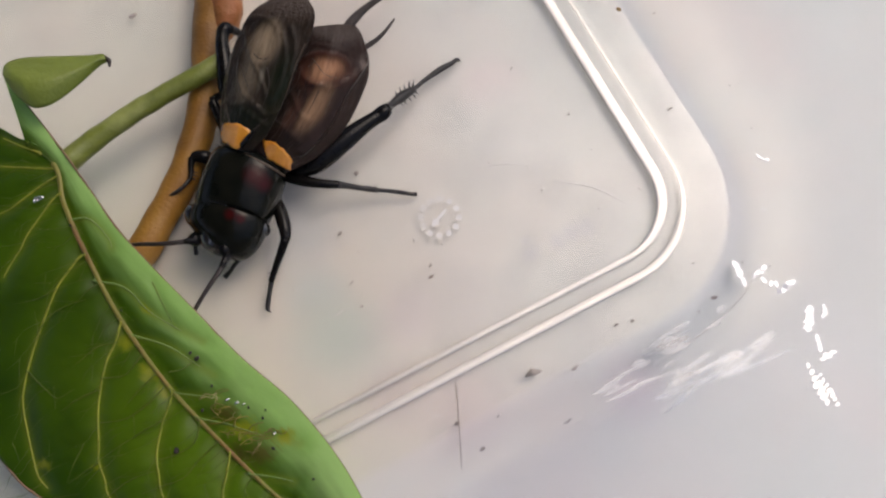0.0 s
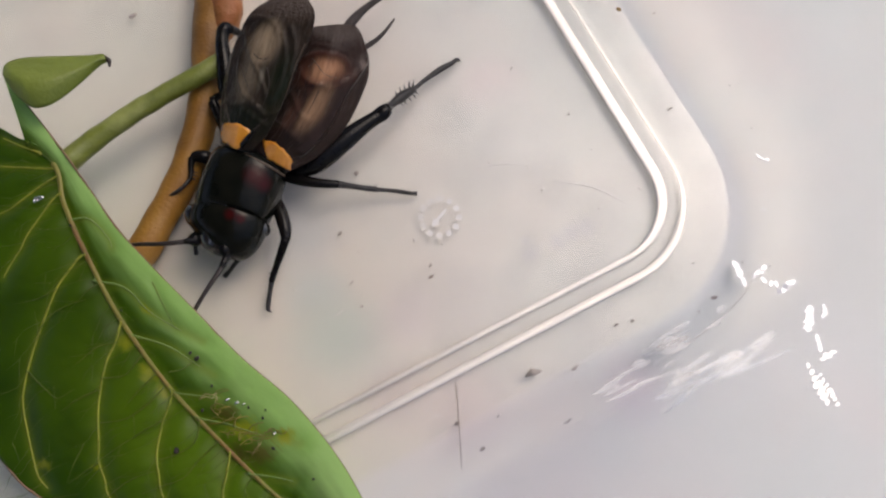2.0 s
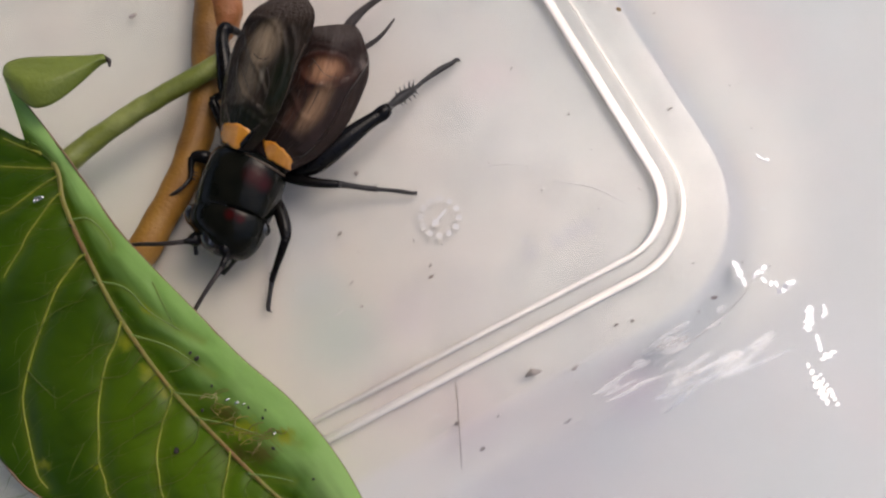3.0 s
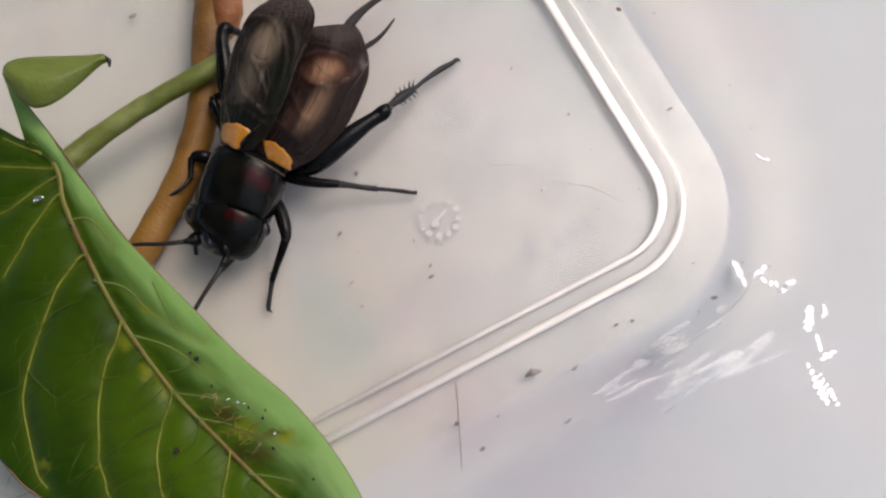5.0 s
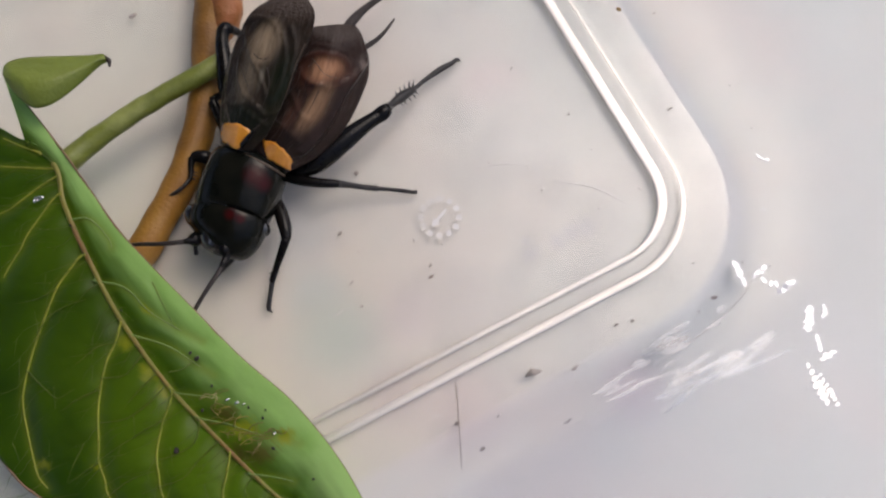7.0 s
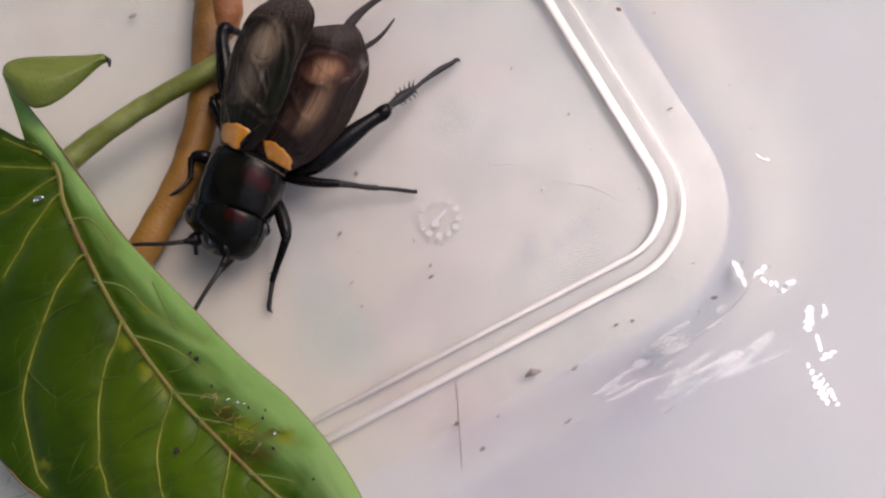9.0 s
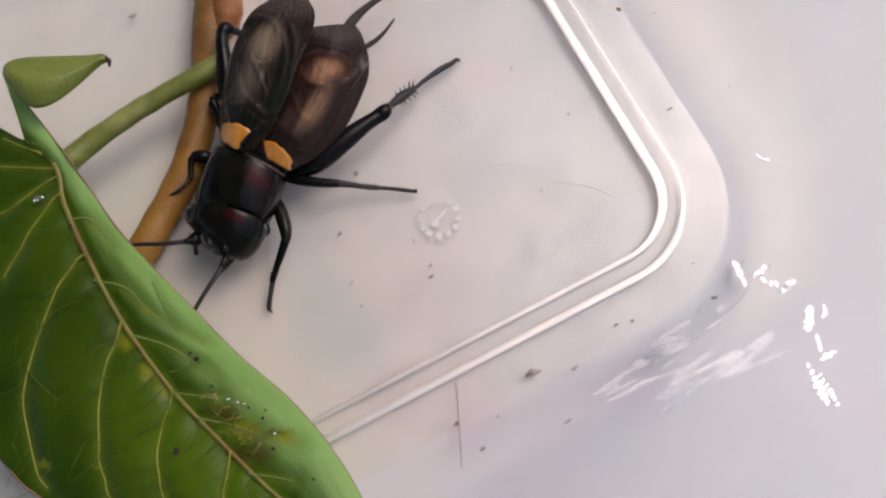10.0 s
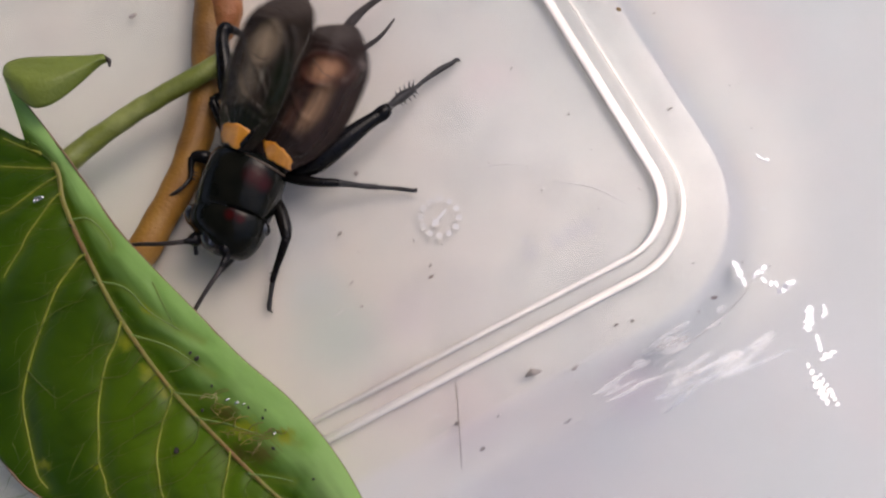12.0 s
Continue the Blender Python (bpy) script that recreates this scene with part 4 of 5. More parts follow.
# ---- the cricket ----
def leg(cricket, segments, label, hip, spines=()):
    """A leg from hip to foot: name, points, radii, material for each joint."""
    top = None
    for name, points, radii, material in segments:
        bm = bmesh.new()
        tube(bm, points, radii, 22, 12)
        if top is None:
            top = part(name, bm, material, cricket, label, pivot=hip)
        else:
            bmesh.ops.translate(bm, verts=bm.verts, vec=-Vector(hip) * MM)
            part(name, bm, material, top)
    for a, b in spines:
        bm = bmesh.new()
        tube(bm, [a, (Vector(a) + Vector(b)) / 2, b], (0.13, 0.1, 0.03), 6, 6)
        bmesh.ops.translate(bm, verts=bm.verts, vec=-Vector(hip) * MM)
        part("spine", bm, SHIN, top)
    return top


def cricket():
    ob = thing("cricket", "glossy black field cricket with two orange wing spots, chirping", "cricket")
    keyed = {}
    bm = bmesh.new()
    loft(bm, [((-19.92, 7.74, 4.00), 3.0, 2.6), ((-18.88, 9.53, 3.90), 3.6, 3.0), ((-17.48, 11.73, 3.80), 3.8, 3.1), ((-15.86, 14.27, 3.60), 3.6, 2.9), ((-14.23, 16.98, 3.30), 3.1, 2.4), ((-12.79, 19.48, 3.00), 2.2, 1.8), ((-11.75, 21.16, 2.90), 1.0, 0.9), ((-11.52, 21.57, 2.90), 0.3, 0.3)])
    part("abdomen", bm, BELLY, ob, "dark brown abdomen")
    bm = bmesh.new()
    ball(bm, (-21.46, 9.46, 4.40), 2.1, 0.75, 2.0, 25, rings=12, sides=18)
    part("thorax", bm, BELLY, ob, "dark waist between neck shield and wings")
    bm = bmesh.new()
    loft(bm, [((-21.60, 2.63, 4.30), 3.45, 2.7), ((-21.51, 2.99, 4.30), 3.85, 3.05), ((-21.09, 4.04, 4.40), 4.05, 3.25), ((-20.44, 5.95, 4.50), 4.1, 3.4), ((-19.91, 7.55, 4.50), 3.95, 3.35), ((-19.71, 8.17, 4.50), 3.6, 3.0), ((-19.66, 8.36, 4.50), 3.2, 2.6)])
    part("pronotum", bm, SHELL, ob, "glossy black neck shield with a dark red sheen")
    bm = bmesh.new()
    tube(bm, [(-23.11, 9.47, 5.60), (-21.74, 8.66, 7.00), (-20.18, 7.94, 7.60), (-18.57, 7.22, 7.60), (-16.98, 6.49, 7.00), (-16.01, 6.17, 5.60)], (0.09, 0.1, 0.1, 0.11, 0.12, 0.1), 30, 8)
    part("pronotum_rim", bm, RIM, ob, "thin tan rear rim of the neck shield")
    bm = bmesh.new()
    loft(bm, [((-21.45, 3.05, 4.10), 3.3, 2.6), ((-21.58, 2.45, 4.10), 3.8, 2.9), ((-21.84, 1.64, 4.00), 3.95, 2.95), ((-22.14, 0.71, 3.90), 3.8, 2.85), ((-22.48, -0.19, 3.70), 3.35, 2.5), ((-22.85, -0.94, 3.40), 2.4, 1.9), ((-23.05, -1.36, 3.20), 0.9, 0.9), ((-23.10, -1.48, 3.20), 0.2, 0.2)], count=34)
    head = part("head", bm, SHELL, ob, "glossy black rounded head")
    for c, turn in (((-25.40, 2.42, 4.20), 10), ((-18.59, 1.34, 3.80), 50)):
        bm = bmesh.new()
        ball(bm, c, 0.85, 1.25, 1.2, turn, rings=14, sides=18)
        part("eye", bm, EYE_BLACK, head, "shiny black compound eye")
    bm = bmesh.new()
    # a glossy bump added to the head to carry its white glint
    ball(bm, (-23.35, -0.25, 4.60), 1.0, 1.2, 1.15, 25, rings=14, sides=18)
    part("head_glint_bump", bm, EYE_BLACK, head, "shiny black bump added to catch the head's glint")
    for base, route in (((-24.94, -0.11, 4.30), [(-24.83, -0.25, 4.60), (-25.87, -0.54, 5.00), (-28.02, -0.82, 5.20), (-30.63, -0.83, 5.00), (-33.58, -1.13, 4.60), (-36.96, -2.78, 4.20)]),
                        ((-21.72, -1.29, 5.00), [(-21.50, -1.71, 4.60), (-21.93, -3.17, 4.90), (-23.08, -5.25, 5.00), (-24.25, -7.40, 4.80), (-25.29, -9.62, 4.40), (-26.57, -12.32, 4.00)])):
        bm = bmesh.new()
        ball(bm, base, 0.75, 0.75, 0.75, 0)
        tube(bm, [base, Vector(base).lerp(Vector(route[0]), 0.5), route[0], route[1]], (0.5, 0.5, 0.42, 0.3), 12, 10)
        antenna = part("antenna", bm, LEG, head, "long thin dark antenna")
        bm = bmesh.new()
        tube(bm, route, (0.3, 0.27, 0.24, 0.22, 0.2, 0.16), 40, 8)
        part("flagellum", bm, HORN, antenna)
    for route in ([(-19.52, -0.37, 2.60), (-20.27, -1.11, 2.20), (-21.45, -1.90, 1.50), (-22.17, -2.58, 0.80), (-22.78, -3.10, 0.40)], [(-25.27, 0.35, 2.60), (-25.66, -0.09, 2.00), (-25.78, -0.86, 1.20)]):
        bm = bmesh.new()
        tube(bm, route, (0.3, 0.26, 0.24, 0.22, 0.32) if len(route) == 5 else (0.25, 0.22, 0.25), 20, 8)
        palp = part("palp", bm, SHIN, head, "short jointed mouth feeler", pivot=route[0])
        keyed.setdefault("palp", (palp, route[0]))

    # legs of one side
    hip = (-17.38, 4.62, 3.00)
    keyed["fore"] = (leg(ob, [("front_leg", [hip, (-16.73, 2.97, 3.20), (-16.20, 1.33, 3.40), (-16.02, 0.13, 3.40)], (0.55, 0.72, 0.68, 0.5), LEG),
                              ("tibia", [(-16.08, 0.13, 3.40), (-16.64, -1.09, 2.60), (-17.35, -2.53, 1.60), (-17.82, -3.71, 1.00)], (0.48, 0.42, 0.34, 0.34), LEG),
                              ("tarsus", [(-17.77, -3.59, 1.00), (-18.01, -4.94, 0.60), (-18.18, -6.09, 0.35), (-18.17, -6.66, 0.25)], (0.3, 0.24, 0.28, 0.2), SHIN),
                              ("claw", [(-18.17, -6.43, 0.30), (-17.94, -6.77, 0.20), (-17.77, -6.82, 0.15)], (0.12, 0.1, 0.05), SHIN)],
                         "black front leg", hip,
                         [((-17.55, -2.84, 1.40), (-18.28, -2.87, 1.00)), ((-17.68, -3.27, 1.20), (-18.23, -3.43, 0.80)), ((-17.36, -2.62, 1.50), (-17.10, -2.87, 1.00))]), hip)
    hip = (-16.51, 7.11, 3.00)
    keyed["middle"] = (leg(ob, [("middle_leg", [hip, (-14.97, 6.60, 3.20), (-12.90, 6.23, 3.20), (-10.98, 6.17, 3.00)], (0.6, 0.62, 0.52, 0.45), LEG),
                                ("tibia", [(-10.98, 6.17, 3.00), (-9.78, 6.26, 2.20), (-8.36, 6.29, 1.40), (-7.26, 6.30, 1.00)], (0.42, 0.34, 0.3, 0.32), SHIN),
                                ("tarsus", [(-7.38, 6.30, 1.00), (-6.01, 6.31, 0.60), (-4.50, 6.18, 0.40), (-3.05, 5.96, 0.30)], (0.26, 0.22, 0.24, 0.2), SHIN),
                                ("claw", [(-3.11, 6.03, 0.30), (-2.93, 6.15, 0.30), (-2.87, 5.82, 0.15)], (0.14, 0.14, 0.06), SHIN)],
                           "black middle leg", hip,
                           [((-7.72, 6.29, 1.20), (-8.10, 6.80, 1.20)), ((-7.48, 6.29, 1.20), (-7.01, 6.74, 1.20)), ((-7.96, 6.29, 1.20), (-8.23, 5.98, 0.80)), ((-7.38, 6.24, 1.00), (-7.02, 5.92, 0.80))]), hip)
    hip = (-15.61, 7.48, 3.20)
    leg(ob, [("hind_leg", [hip, (-13.22, 8.52, 3.60), (-10.58, 10.50, 4.00), (-8.26, 12.41, 4.00), (-6.52, 13.79, 3.80)], (0.7, 1.25, 1.15, 0.85, 0.72), LEG),
             ("knee", [(-6.94, 13.47, 3.80), (-6.23, 14.05, 3.80), (-5.90, 14.66, 3.60)], (0.78, 0.82, 0.55), LEG),
             ("tibia", [(-6.13, 14.34, 3.60), (-5.40, 15.34, 3.00), (-4.43, 16.58, 2.20), (-3.18, 17.90, 1.30)], (0.42, 0.42, 0.6, 0.36), SHIN),
             ("tarsus", [(-3.24, 17.90, 1.30), (-2.01, 19.20, 0.90), (-0.38, 20.60, 0.60), (1.02, 21.55, 0.40)], (0.24, 0.26, 0.34, 0.28), SHIN),
             ("tarsus_tip", [(1.02, 21.55, 0.40), (1.53, 22.02, 0.30), (1.98, 21.93, 0.20)], (0.26, 0.24, 0.1), SHIN)],
        "strong black hind leg with a spiny shin", hip,
        [((-4.90, 16.15, 2.40), (-5.21, 17.13, 2.60)), ((-4.49, 16.58, 2.20), (-4.74, 17.63, 2.40)), ((-4.07, 16.95, 2.00), (-4.26, 18.13, 2.20)), ((-3.72, 17.32, 1.80), (-3.72, 18.57, 2.00)), ((-3.36, 17.69, 1.60), (-3.23, 18.81, 1.80)),
         ((-4.44, 16.61, 2.00), (-3.97, 15.96, 1.40)), ((-4.02, 16.98, 1.80), (-3.48, 16.46, 1.20)), ((-3.60, 17.41, 1.60), (-2.93, 16.96, 1.00)), ((-4.85, 16.25, 2.20), (-4.39, 15.66, 1.60)), ((-3.30, 17.73, 1.50), (-2.69, 17.42, 0.90))])
    # legs of the other side
    hip = (-24.44, 9.04, 2.90)
    leg(ob, [("front_leg", [hip, (-25.05, 9.14, 3.30), (-25.69, 9.12, 3.50), (-26.18, 8.96, 3.60)], (0.72, 0.74, 0.64, 0.52), LEG),
             ("tibia", [(-26.24, 8.90, 3.60), (-26.33, 8.18, 3.50), (-26.29, 7.34, 3.40), (-26.35, 6.59, 3.40)], (0.42, 0.34, 0.28, 0.25), LEG),
             ("tarsus", [(-26.30, 6.72, 3.40), (-26.89, 5.81, 3.50), (-27.69, 5.17, 3.40), (-28.44, 4.87, 3.20)], (0.2, 0.18, 0.2, 0.12), SHIN)],
        "black front leg resting on the twig", hip,
        [((-26.28, 7.22, 3.40), (-25.62, 6.98, 3.20)), ((-26.31, 6.84, 3.40), (-25.76, 6.54, 3.20)), ((-26.30, 7.47, 3.40), (-25.65, 7.41, 3.20))])
    hip = (-23.12, 12.25, 2.90)
    leg(ob, [("middle_leg", [hip, (-23.60, 13.32, 3.40), (-24.04, 14.31, 3.80), (-24.46, 15.13, 4.00)], (0.6, 0.6, 0.55, 0.5), LEG),
             ("tibia", [(-24.47, 15.26, 4.00), (-23.93, 16.30, 3.20), (-23.05, 17.32, 2.20)], (0.45, 0.35, 0.3), LEG)], "black middle leg folded under the wing", hip)
    hip = (-21.96, 13.31, 3.00)
    leg(ob, [("hind_leg", [hip, (-22.69, 16.14, 4.60), (-23.09, 19.00, 5.40), (-23.44, 21.21, 5.60), (-23.41, 22.55, 5.60)], (0.8, 1.05, 0.85, 0.72, 0.62), LEG),
             ("knee", [(-23.49, 21.94, 5.60), (-23.24, 22.75, 5.60), (-22.71, 23.00, 5.40)], (0.7, 0.75, 0.6), LEG),
             ("tibia", [(-22.96, 23.00, 5.40), (-22.13, 23.05, 4.40), (-21.00, 22.78, 3.20), (-19.68, 22.21, 2.00)], (0.5, 0.42, 0.34, 0.3), SHIN)],
        "strong black hind leg folded beside the wing", hip)
    bm = bmesh.new()
    tube(bm, [(-14.16, 19.22, 5.00), (-13.99, 21.64, 5.20), (-14.42, 24.48, 5.20), (-14.94, 27.35, 5.00)], (0.5, 0.32, 0.24, 0.2), 20, 8)
    part("hind_wing", bm, HORN, ob, "thin rolled hind wing tip")
    for route, radii in (([(-13.59, 19.09, 4.00), (-11.16, 19.65, 4.20), (-8.77, 21.13, 4.20), (-6.87, 22.73, 4.00), (-5.34, 25.17, 3.60)], (0.4, 0.4, 0.32, 0.24, 0.12)),
                         ([(-13.66, 20.76, 4.00), (-11.26, 22.62, 4.20), (-9.79, 24.67, 4.20), (-8.43, 26.32, 4.00), (-6.50, 27.99, 3.80), (-4.34, 29.68, 3.60)], (0.55, 0.6, 0.55, 0.4, 0.3, 0.15))):
        bm = bmesh.new()
        tube(bm, route, radii, 30, 8)
        part("cercus", bm, TAIL, ob, "thin tapering tail feeler")

    # the forewings, raised; each turns about its own root
    hinge = (-16.53, 7.00, 6.60)
    under = Sheet([(-19.09, 8.58, 7.20), (-17.68, 9.96, 7.80), (-16.20, 12.12, 8.40), (-15.30, 15.11, 9.20), (-14.07, 17.98, 10.20), (-13.20, 19.07, 11.00), (-12.58, 19.76, 11.20)],
                  [(-17.27, 7.18, 7.40), (-15.13, 8.85, 9.00), (-13.16, 11.68, 10.00), (-11.87, 14.29, 10.80), (-11.06, 17.00, 11.40), (-10.74, 18.84, 11.40), (-10.53, 20.01, 11.20)],
                  [(-15.49, 6.51, 6.00), (-12.71, 8.60, 5.00), (-10.03, 11.55, 5.40), (-7.92, 15.79, 6.60), (-7.54, 17.74, 8.00), (-8.04, 19.39, 9.80), (-8.63, 20.06, 10.80)], count=60)
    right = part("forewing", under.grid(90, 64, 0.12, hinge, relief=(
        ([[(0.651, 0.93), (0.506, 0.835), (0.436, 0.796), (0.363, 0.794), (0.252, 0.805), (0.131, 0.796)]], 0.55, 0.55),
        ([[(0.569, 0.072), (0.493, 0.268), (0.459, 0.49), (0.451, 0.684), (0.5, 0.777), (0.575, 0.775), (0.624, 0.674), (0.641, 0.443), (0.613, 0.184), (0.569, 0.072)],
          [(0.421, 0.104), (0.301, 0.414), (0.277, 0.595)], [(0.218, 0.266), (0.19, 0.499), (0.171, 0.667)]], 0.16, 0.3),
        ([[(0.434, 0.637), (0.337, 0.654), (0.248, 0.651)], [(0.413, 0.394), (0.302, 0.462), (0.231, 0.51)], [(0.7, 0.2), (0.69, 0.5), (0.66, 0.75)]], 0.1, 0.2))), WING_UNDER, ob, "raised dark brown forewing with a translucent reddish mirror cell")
    right.location = Vector(hinge) * MM
    bm = bmesh.new()
    under.patch(bm, [(0.100, 0.056), (0.117, 0.219), (0.108, 0.488), (0.079, 0.731), (0.054, 0.875), (0.004, 0.956), (0.000, 0.725), (0.004, 0.456), (0.029, 0.281)], 0.12, hinge, rough=0.25)
    part("orange_spot", bm, ORANGE, right, "orange spot at the wing root")
    for route, width, mat in (([(0.171, 0.800), (0.254, 0.756), (0.358, 0.719), (0.438, 0.706), (0.467, 0.713)], 0.14, VEIN_PALE),
                              ([(0.192, 0.831), (0.279, 0.794), (0.371, 0.756), (0.454, 0.756)], 0.08, VEIN_DARK),
                              ([(0.592, 0.044), (0.517, 0.169), (0.471, 0.331), (0.454, 0.550), (0.467, 0.719)], 0.11, VEIN_PALE),
                              ([(0.592, 0.044), (0.642, 0.150), (0.667, 0.425), (0.642, 0.631), (0.562, 0.744), (0.479, 0.744)], 0.12, VEIN_DARK),
                              ([(0.604, 0.269), (0.554, 0.438), (0.508, 0.588), (0.500, 0.713)], 0.08, VEIN_PALE),
                              ([(0.558, 0.244), (0.583, 0.319), (0.621, 0.375)], 0.06, VEIN_PALE),
                              ([(0.263, 0.000), (0.217, 0.325), (0.183, 0.625), (0.167, 0.725)], 0.2, VEIN_DARK),
                              ([(0.429, 0.238), (0.317, 0.288), (0.225, 0.388)], 0.08, VEIN_DARK),
                              ([(0.429, 0.537), (0.304, 0.544), (0.208, 0.600)], 0.07, VEIN_DARK),
                              ([(0.671, 0.725), (0.583, 0.769), (0.496, 0.781), (0.400, 0.781), (0.271, 0.819)], 0.07, VEIN_DARK),
                              ([(0.733, 0.094), (0.750, 0.425), (0.721, 0.706)], 0.07, VEIN_DARK)):
        bm = bmesh.new()
        under.line(bm, route, width * 0.7, 0.01, hinge, 24)
        part("wing_vein", bm, mat, right)
    keyed["right"] = (right, hinge)

    hinge = (-20.24, 8.92, 7.40)
    over = Sheet([(-22.52, 9.27, 6.40), (-22.64, 11.62, 6.80), (-22.45, 14.45, 7.40), (-21.63, 17.18, 8.80), (-20.23, 19.42, 10.40), (-18.80, 20.95, 11.80), (-16.48, 22.19, 12.60)],
                 [(-20.42, 8.00, 8.20), (-19.45, 10.47, 9.40), (-18.39, 13.29, 10.40), (-17.70, 15.89, 11.20), (-16.70, 18.80, 12.00), (-15.60, 21.20, 12.60), (-14.79, 22.19, 12.80)],
                 [(-18.85, 7.90, 8.00), (-17.01, 9.54, 9.20), (-15.51, 12.19, 10.20), (-14.30, 15.40, 11.00), (-12.96, 18.00, 11.80), (-12.43, 20.28, 12.60), (-13.19, 21.94, 12.80)], count=60)
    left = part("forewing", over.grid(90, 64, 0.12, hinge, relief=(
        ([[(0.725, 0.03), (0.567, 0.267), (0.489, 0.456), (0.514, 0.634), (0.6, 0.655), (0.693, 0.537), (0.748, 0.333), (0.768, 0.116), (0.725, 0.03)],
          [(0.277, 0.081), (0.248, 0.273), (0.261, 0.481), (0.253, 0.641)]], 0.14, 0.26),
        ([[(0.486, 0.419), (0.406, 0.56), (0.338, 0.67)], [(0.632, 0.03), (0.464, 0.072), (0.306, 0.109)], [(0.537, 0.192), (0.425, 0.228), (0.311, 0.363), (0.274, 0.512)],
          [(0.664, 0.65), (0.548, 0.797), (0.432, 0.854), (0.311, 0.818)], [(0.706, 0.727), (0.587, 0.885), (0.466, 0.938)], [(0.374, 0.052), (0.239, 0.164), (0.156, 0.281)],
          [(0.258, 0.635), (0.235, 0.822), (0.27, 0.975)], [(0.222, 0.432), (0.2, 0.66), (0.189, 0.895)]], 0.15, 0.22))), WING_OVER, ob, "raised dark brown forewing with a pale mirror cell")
    left.location = Vector(hinge) * MM
    bm = bmesh.new()
    over.patch(bm, [(0.125, 0.065), (0.151, 0.131), (0.146, 0.4), (0.137, 0.632), (0.112, 0.744), (0.082, 0.663), (0.036, 0.654), (0.0, 0.557), (0.003, 0.286), (0.045, 0.028)], 0.16, hinge, rough=0.2, seed=5)
    part("orange_spot", bm, ORANGE, left, "orange spot at the wing root")
    for route, width, mat in (([(0.263, 0.038), (0.250, 0.244), (0.258, 0.419), (0.254, 0.531)], 0.16, VEIN_DARK),
                              ([(0.546, 0.338), (0.633, 0.194), (0.721, 0.150), (0.733, 0.350), (0.708, 0.550), (0.658, 0.656)], 0.07, VEIN_DARK),
                              ([(0.546, 0.338), (0.517, 0.475), (0.537, 0.613), (0.604, 0.688), (0.658, 0.656)], 0.07, VEIN_DARK),
                              ([(0.696, 0.025), (0.567, 0.269), (0.462, 0.450), (0.346, 0.588)], 0.1, VEIN_PALE),
                              ([(0.512, 0.069), (0.392, 0.231), (0.292, 0.394)], 0.1, VEIN_DARK),
                              ([(0.550, 0.144), (0.408, 0.325), (0.300, 0.481)], 0.09, VEIN_DARK),
                              ([(0.450, 0.050), (0.367, 0.156), (0.271, 0.306)], 0.09, VEIN_DARK),
                              ([(0.633, 0.969), (0.546, 0.975), (0.417, 0.994), (0.308, 0.994)], 0.11, VEIN_PALE),
                              ([(0.504, 0.562), (0.388, 0.700), (0.254, 0.713)], 0.1, VEIN_DARK),
                              ([(0.042, 0.613), (0.100, 0.688), (0.175, 0.788), (0.246, 0.906)], 0.26, VEIN_DARK)):
        bm = bmesh.new()
        over.line(bm, route, width * 0.7, 0.01, hinge, 24)
        part("wing_vein", bm, mat, left)
    for route, width in (([(-19.78, 8.25, 8.60), (-18.90, 8.80, 9.40), (-18.28, 9.28, 9.80)], 0.28),):
        bm = bmesh.new()
        tube(bm, [Vector(p) - Vector(hinge) for p in route], (width, width, width * 0.7, width * 0.5)[:len(route)], 20, 10, 0.7)
        part("scraper", bm, LEG, left, "glossy black scraper ridge")
    keyed["left"] = (left, hinge)
    return keyed


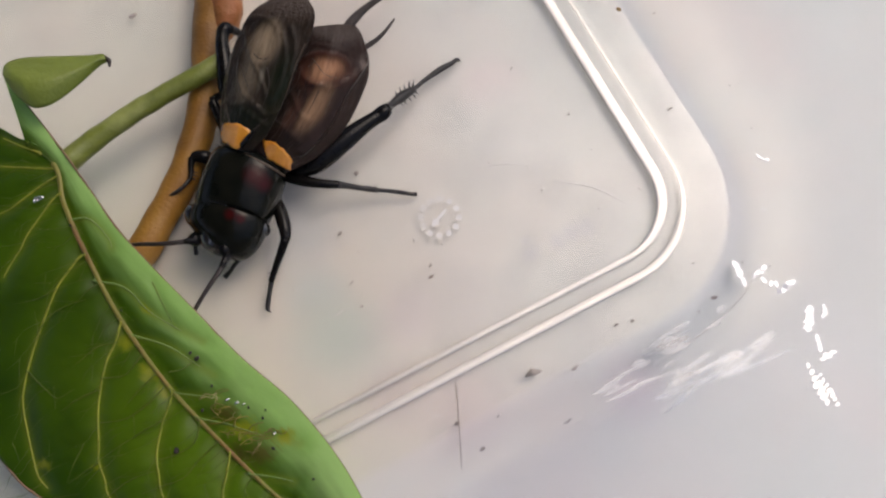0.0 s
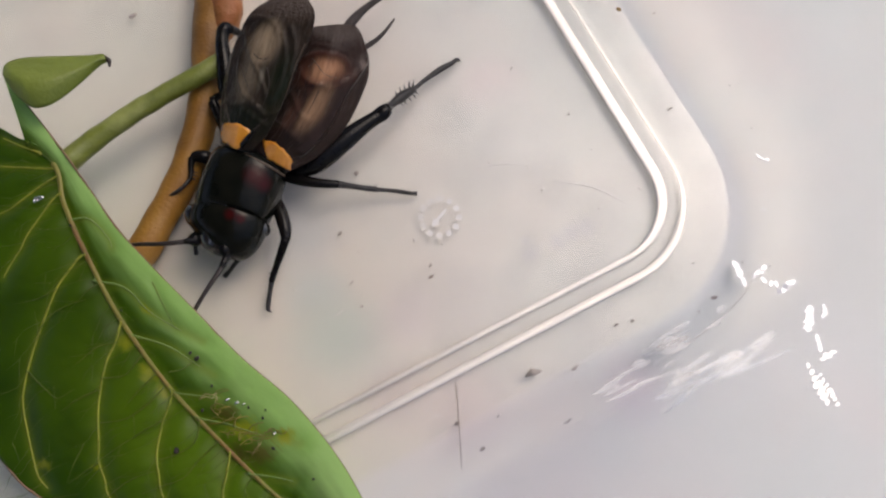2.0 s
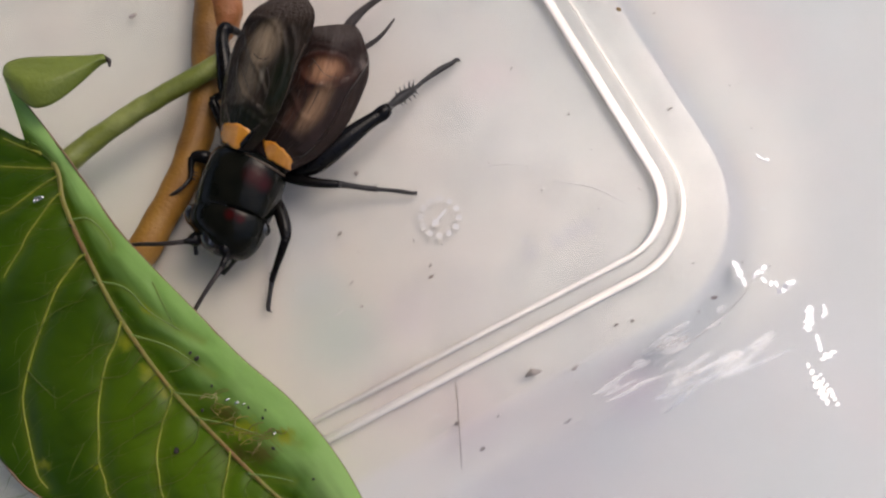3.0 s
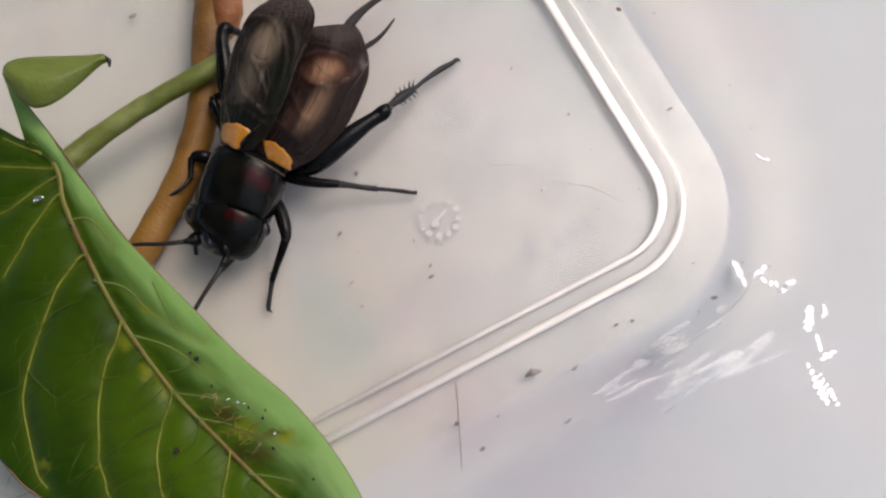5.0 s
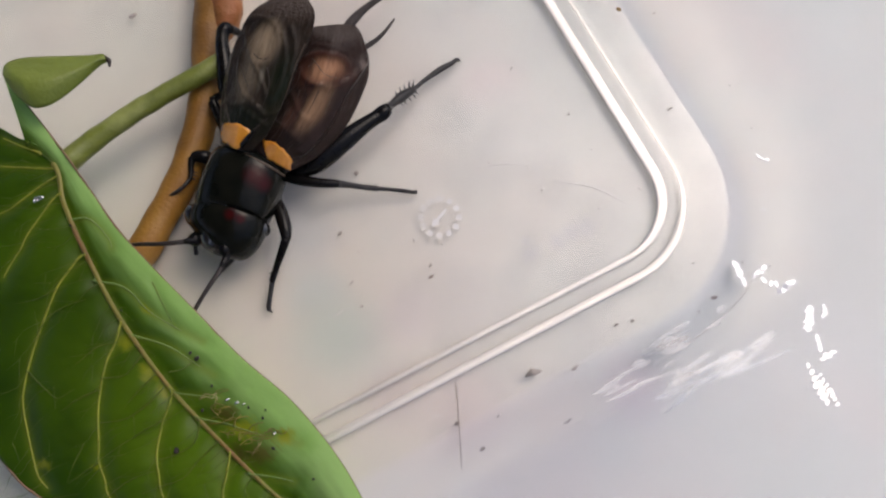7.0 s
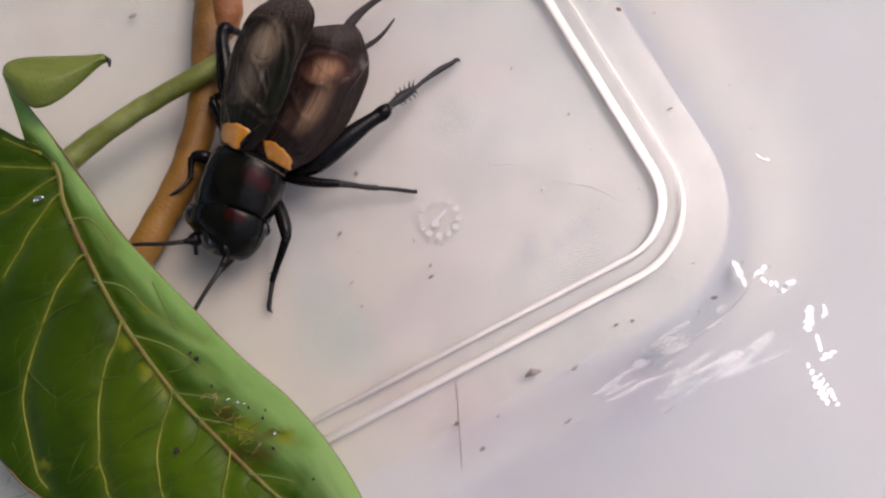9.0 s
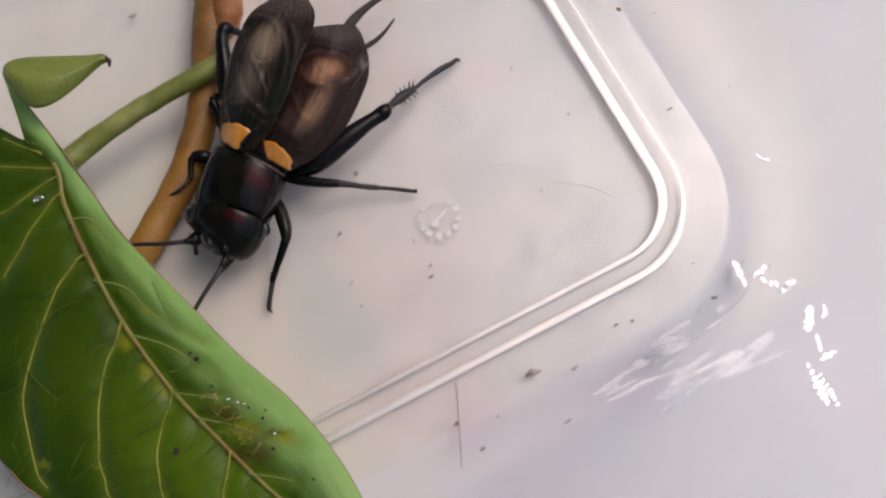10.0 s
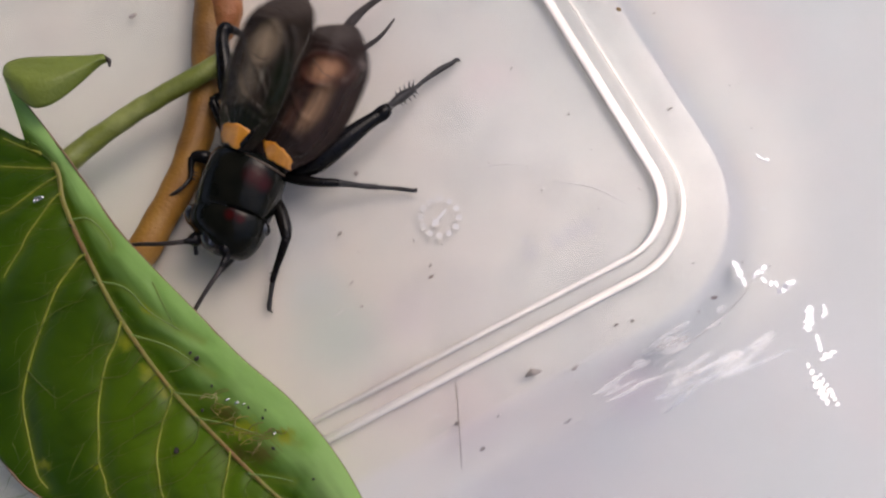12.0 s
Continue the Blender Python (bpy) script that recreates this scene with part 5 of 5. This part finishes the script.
# ---- dirt on the tub floor ----
def crumbs():
    rows = [((-9.46, 8.52, 0.20), 0.36, 0.28, DIRT), ((-1.31, -1.82, 0.15), 0.24, 0.2, DIRT), ((-1.19, -3.05, 0.20), 0.36, 0.18, DIRT), ((-3.19, 0.91, 0.10), 0.2, 0.16, DIRT),
            ((-10.97, 1.65, 0.10), 0.3, 0.2, DIRT), ((25.34, 16.13, 0.15), 0.42, 0.18, DIRT), ((14.01, 15.55, 0.10), 0.3, 0.15, DIRT), ((20.28, 28.65, 0.15), 0.3, 0.34, TAN_DIRT),
            ((24.36, 28.09, 0.10), 0.18, 0.12, TAN_DIRT), ((17.99, -8.12, 0.15), 0.3, 0.18, DIRT), ((19.65, -7.71, 0.15), 0.3, 0.2, DIRT), ((28.30, -5.30, 0.30), 0.36, 0.2, DIRT),
            ((13.49, -12.53, 0.10), 0.5, 0.16, DIRT), ((12.50, -17.88, 0.20), 0.5, 0.14, DIRT), ((3.92, -20.56, 0.30), 0.34, 0.2, DIRT), ((-8.47, -6.16, 0.10), 0.2, 0.18, DIRT),
            ((-9.60, -3.70, 0.10), 0.4, 0.12, DIRT), ((-35.72, 27.80, 0.10), 0.4, 0.4, PALE_DIRT), ((1.36, -18.09, 0.10), 0.25, 0.2, DIRT)]
    for k, (place, a, b, mat) in enumerate(rows):
        bm = bmesh.new()
        p = Vector(place)
        p.z = b * 0.3
        ball(bm, p, a, b * 0.85, b * 0.4, k * 37 % 50, b * 0.8, k, 8, 12)
        solid("dirt_crumb", bm, mat, "tan crumb of dirt on the clear tub floor" if mat is TAN_DIRT else "small dark crumb of dirt on the clear tub floor", "dirt", group="crumbs on the tub floor")
    bm = bmesh.new()
    flake = [(8.28, -13.49, 0.05), (9.00, -12.58, 0.05), (10.25, -12.87, 0.05), (9.44, -13.27, 0.05)]
    low = [bm.verts.new(Vector(p) * MM) for p in flake]
    high = [bm.verts.new((Vector(p) + Vector((0, 0, 0.12))) * MM) for p in flake]
    bm.faces.new(low)
    bm.faces.new(high)
    for k in range(4):
        bm.faces.new((low[k], low[(k + 1) % 4], high[(k + 1) % 4], high[k]))
    solid("dirt_flake", bm, PALE_DIRT, "flat greyish flake of dirt on the clear tub floor", "dirt")
    bm = bmesh.new()
    tube(bm, [(1.26, -13.73, 0.10), (1.48, -16.15, 0.15), (1.69, -19.20, 0.20), (1.84, -22.45, 0.15)], (0.05, 0.06, 0.06, 0.04), 30, 6)
    solid("fibre", bm, DIRT, "thin dark fibre lying on the clear tub floor", "fibre")
    bm = bmesh.new()
    tube(bm, [(31.62, -4.07, 2.4), (29.45, -6.6, 2.15), (25.88, -9.45, 1.95), (20.48, -12.6, 2.25)], (0.03, 0.06, 0.06, 0.03), 30, 6)
    solid("wall_scratch", bm, FAINT, "thin dark scratch round the corner of the tub wall", "scratch")
    for route in ([(12.03, 7.60, 0.03), (16.30, 6.89, 0.03), (19.98, 4.96, 0.03)], [(3.33, 8.97, 0.03), (5.93, 9.50, 0.03), (8.15, 9.63, 0.03)],
                  [(-10.12, -6.33, 0.03), (-10.80, -6.92, 0.03), (-11.38, -7.34, 0.03)], [(-1.36, -17.65, 0.03), (-0.79, -17.43, 0.03), (-0.11, -17.32, 0.03)],
                  [(-7.68, -14.74, 0.03), (-6.65, -14.29, 0.03), (-5.40, -14.06, 0.03)]):
        bm = bmesh.new()
        tube(bm, route, (0.03, 0.07, 0.03), 14, 6, 0.4)
        solid("scratch", bm, FAINT, "faint grey scratch in the clear tub floor", "scratch", group="scratches in the tub floor")
    # fine dust
    rng = random.Random(11)
    bm = bmesh.new()
    for k in range(260):
        x, y = rng.uniform(-24, 40), rng.uniform(-24, 30)
        r = rng.uniform(0.03, 0.11)
        m = Matrix.Translation((x * MM, y * MM, 0.02 * MM)) @ Matrix.Rotation(rng.uniform(0, 6), 4, "Z") @ Matrix.Diagonal((r * rng.uniform(1, 3) * MM, r * MM, 0.03 * MM, 1))
        bmesh.ops.create_icosphere(bm, subdivisions=1, radius=1.0, matrix=m)
    solid("dust", bm, PALE_DIRT, "fine grey dust scattered on the tub floor", "dust", kind="stuff")


unseen_surround()
table()
tub()
wall_glints()
pale_streaks()
twig()
leaf()
KEYED = cricket()
crumbs()

# chirps: the tenths of a second at which the wings rub, and those caught at a chirp's start or end
CHIRPS = (2, 5, 9, 12, 13, 16, 19, 22, 25, 28, 31, 34, 37, 40, 43, 46, 49, 52, 55, 58, 61, 64, 66, 69, 72, 75, 78, 81, 84, 86, 89,
          92, 95, 98, 101, 104, 106, 109, 112, 115, 118)
TAILS = (6, 15, 48, 67, 94, 103, 107, 120)


def motions():
    def turned(pivot, rz, rx=0.0, ry=0.0):
        return pose(pivot[0] * MM, pivot[1] * MM, pivot[2] * MM, rx, ry, rz)

    for name, sign in (("right", -1), ("left", 1)):
        ob, pivot = KEYED[name]
        rows = []
        for tenth in range(121):
            swing, roll = (0.0, 0.0, 0.0), (0.0, 0.0, 0.0)
            if tenth in CHIRPS:
                swing = (13.0, 4.4, -4.0) if name == "right" else (5.5, 1.5, -2.5)
                roll = (2.0, 4.0, 6.0) if name == "right" else (-1.5, -2.5, -3.5)
            elif tenth in TAILS:
                swing = (2.5, 0.0, 6.0)
            for step, angle, lean in zip((-1, 0, 1), swing, roll):
                t = tenth / 10 + step / 30
                if 0 <= t <= 12.0:
                    rows.append((t, turned(pivot, sign * angle, 0.0, lean)))
        walk(ob, rows)
    ob, pivot = KEYED["middle"]
    walk(ob, [(0.0, turned(pivot, 0.0)), (3.0, turned(pivot, 0.5)), (7.0, turned(pivot, 1.0)), (12.0, turned(pivot, 1.9))])
    ob, pivot = KEYED["fore"]
    walk(ob, [(0.0, turned(pivot, 0.0)), (5.0, turned(pivot, 0.5)), (12.0, turned(pivot, 0.8))])
    ob, pivot = KEYED["palp"]
    walk(ob, [(0.0, turned(pivot, 0.0)), (1.5, turned(pivot, 0.0)), (2.5, turned(pivot, -4.0)), (5.5, turned(pivot, -12.0)), (12.0, turned(pivot, -12.0))])


motions()
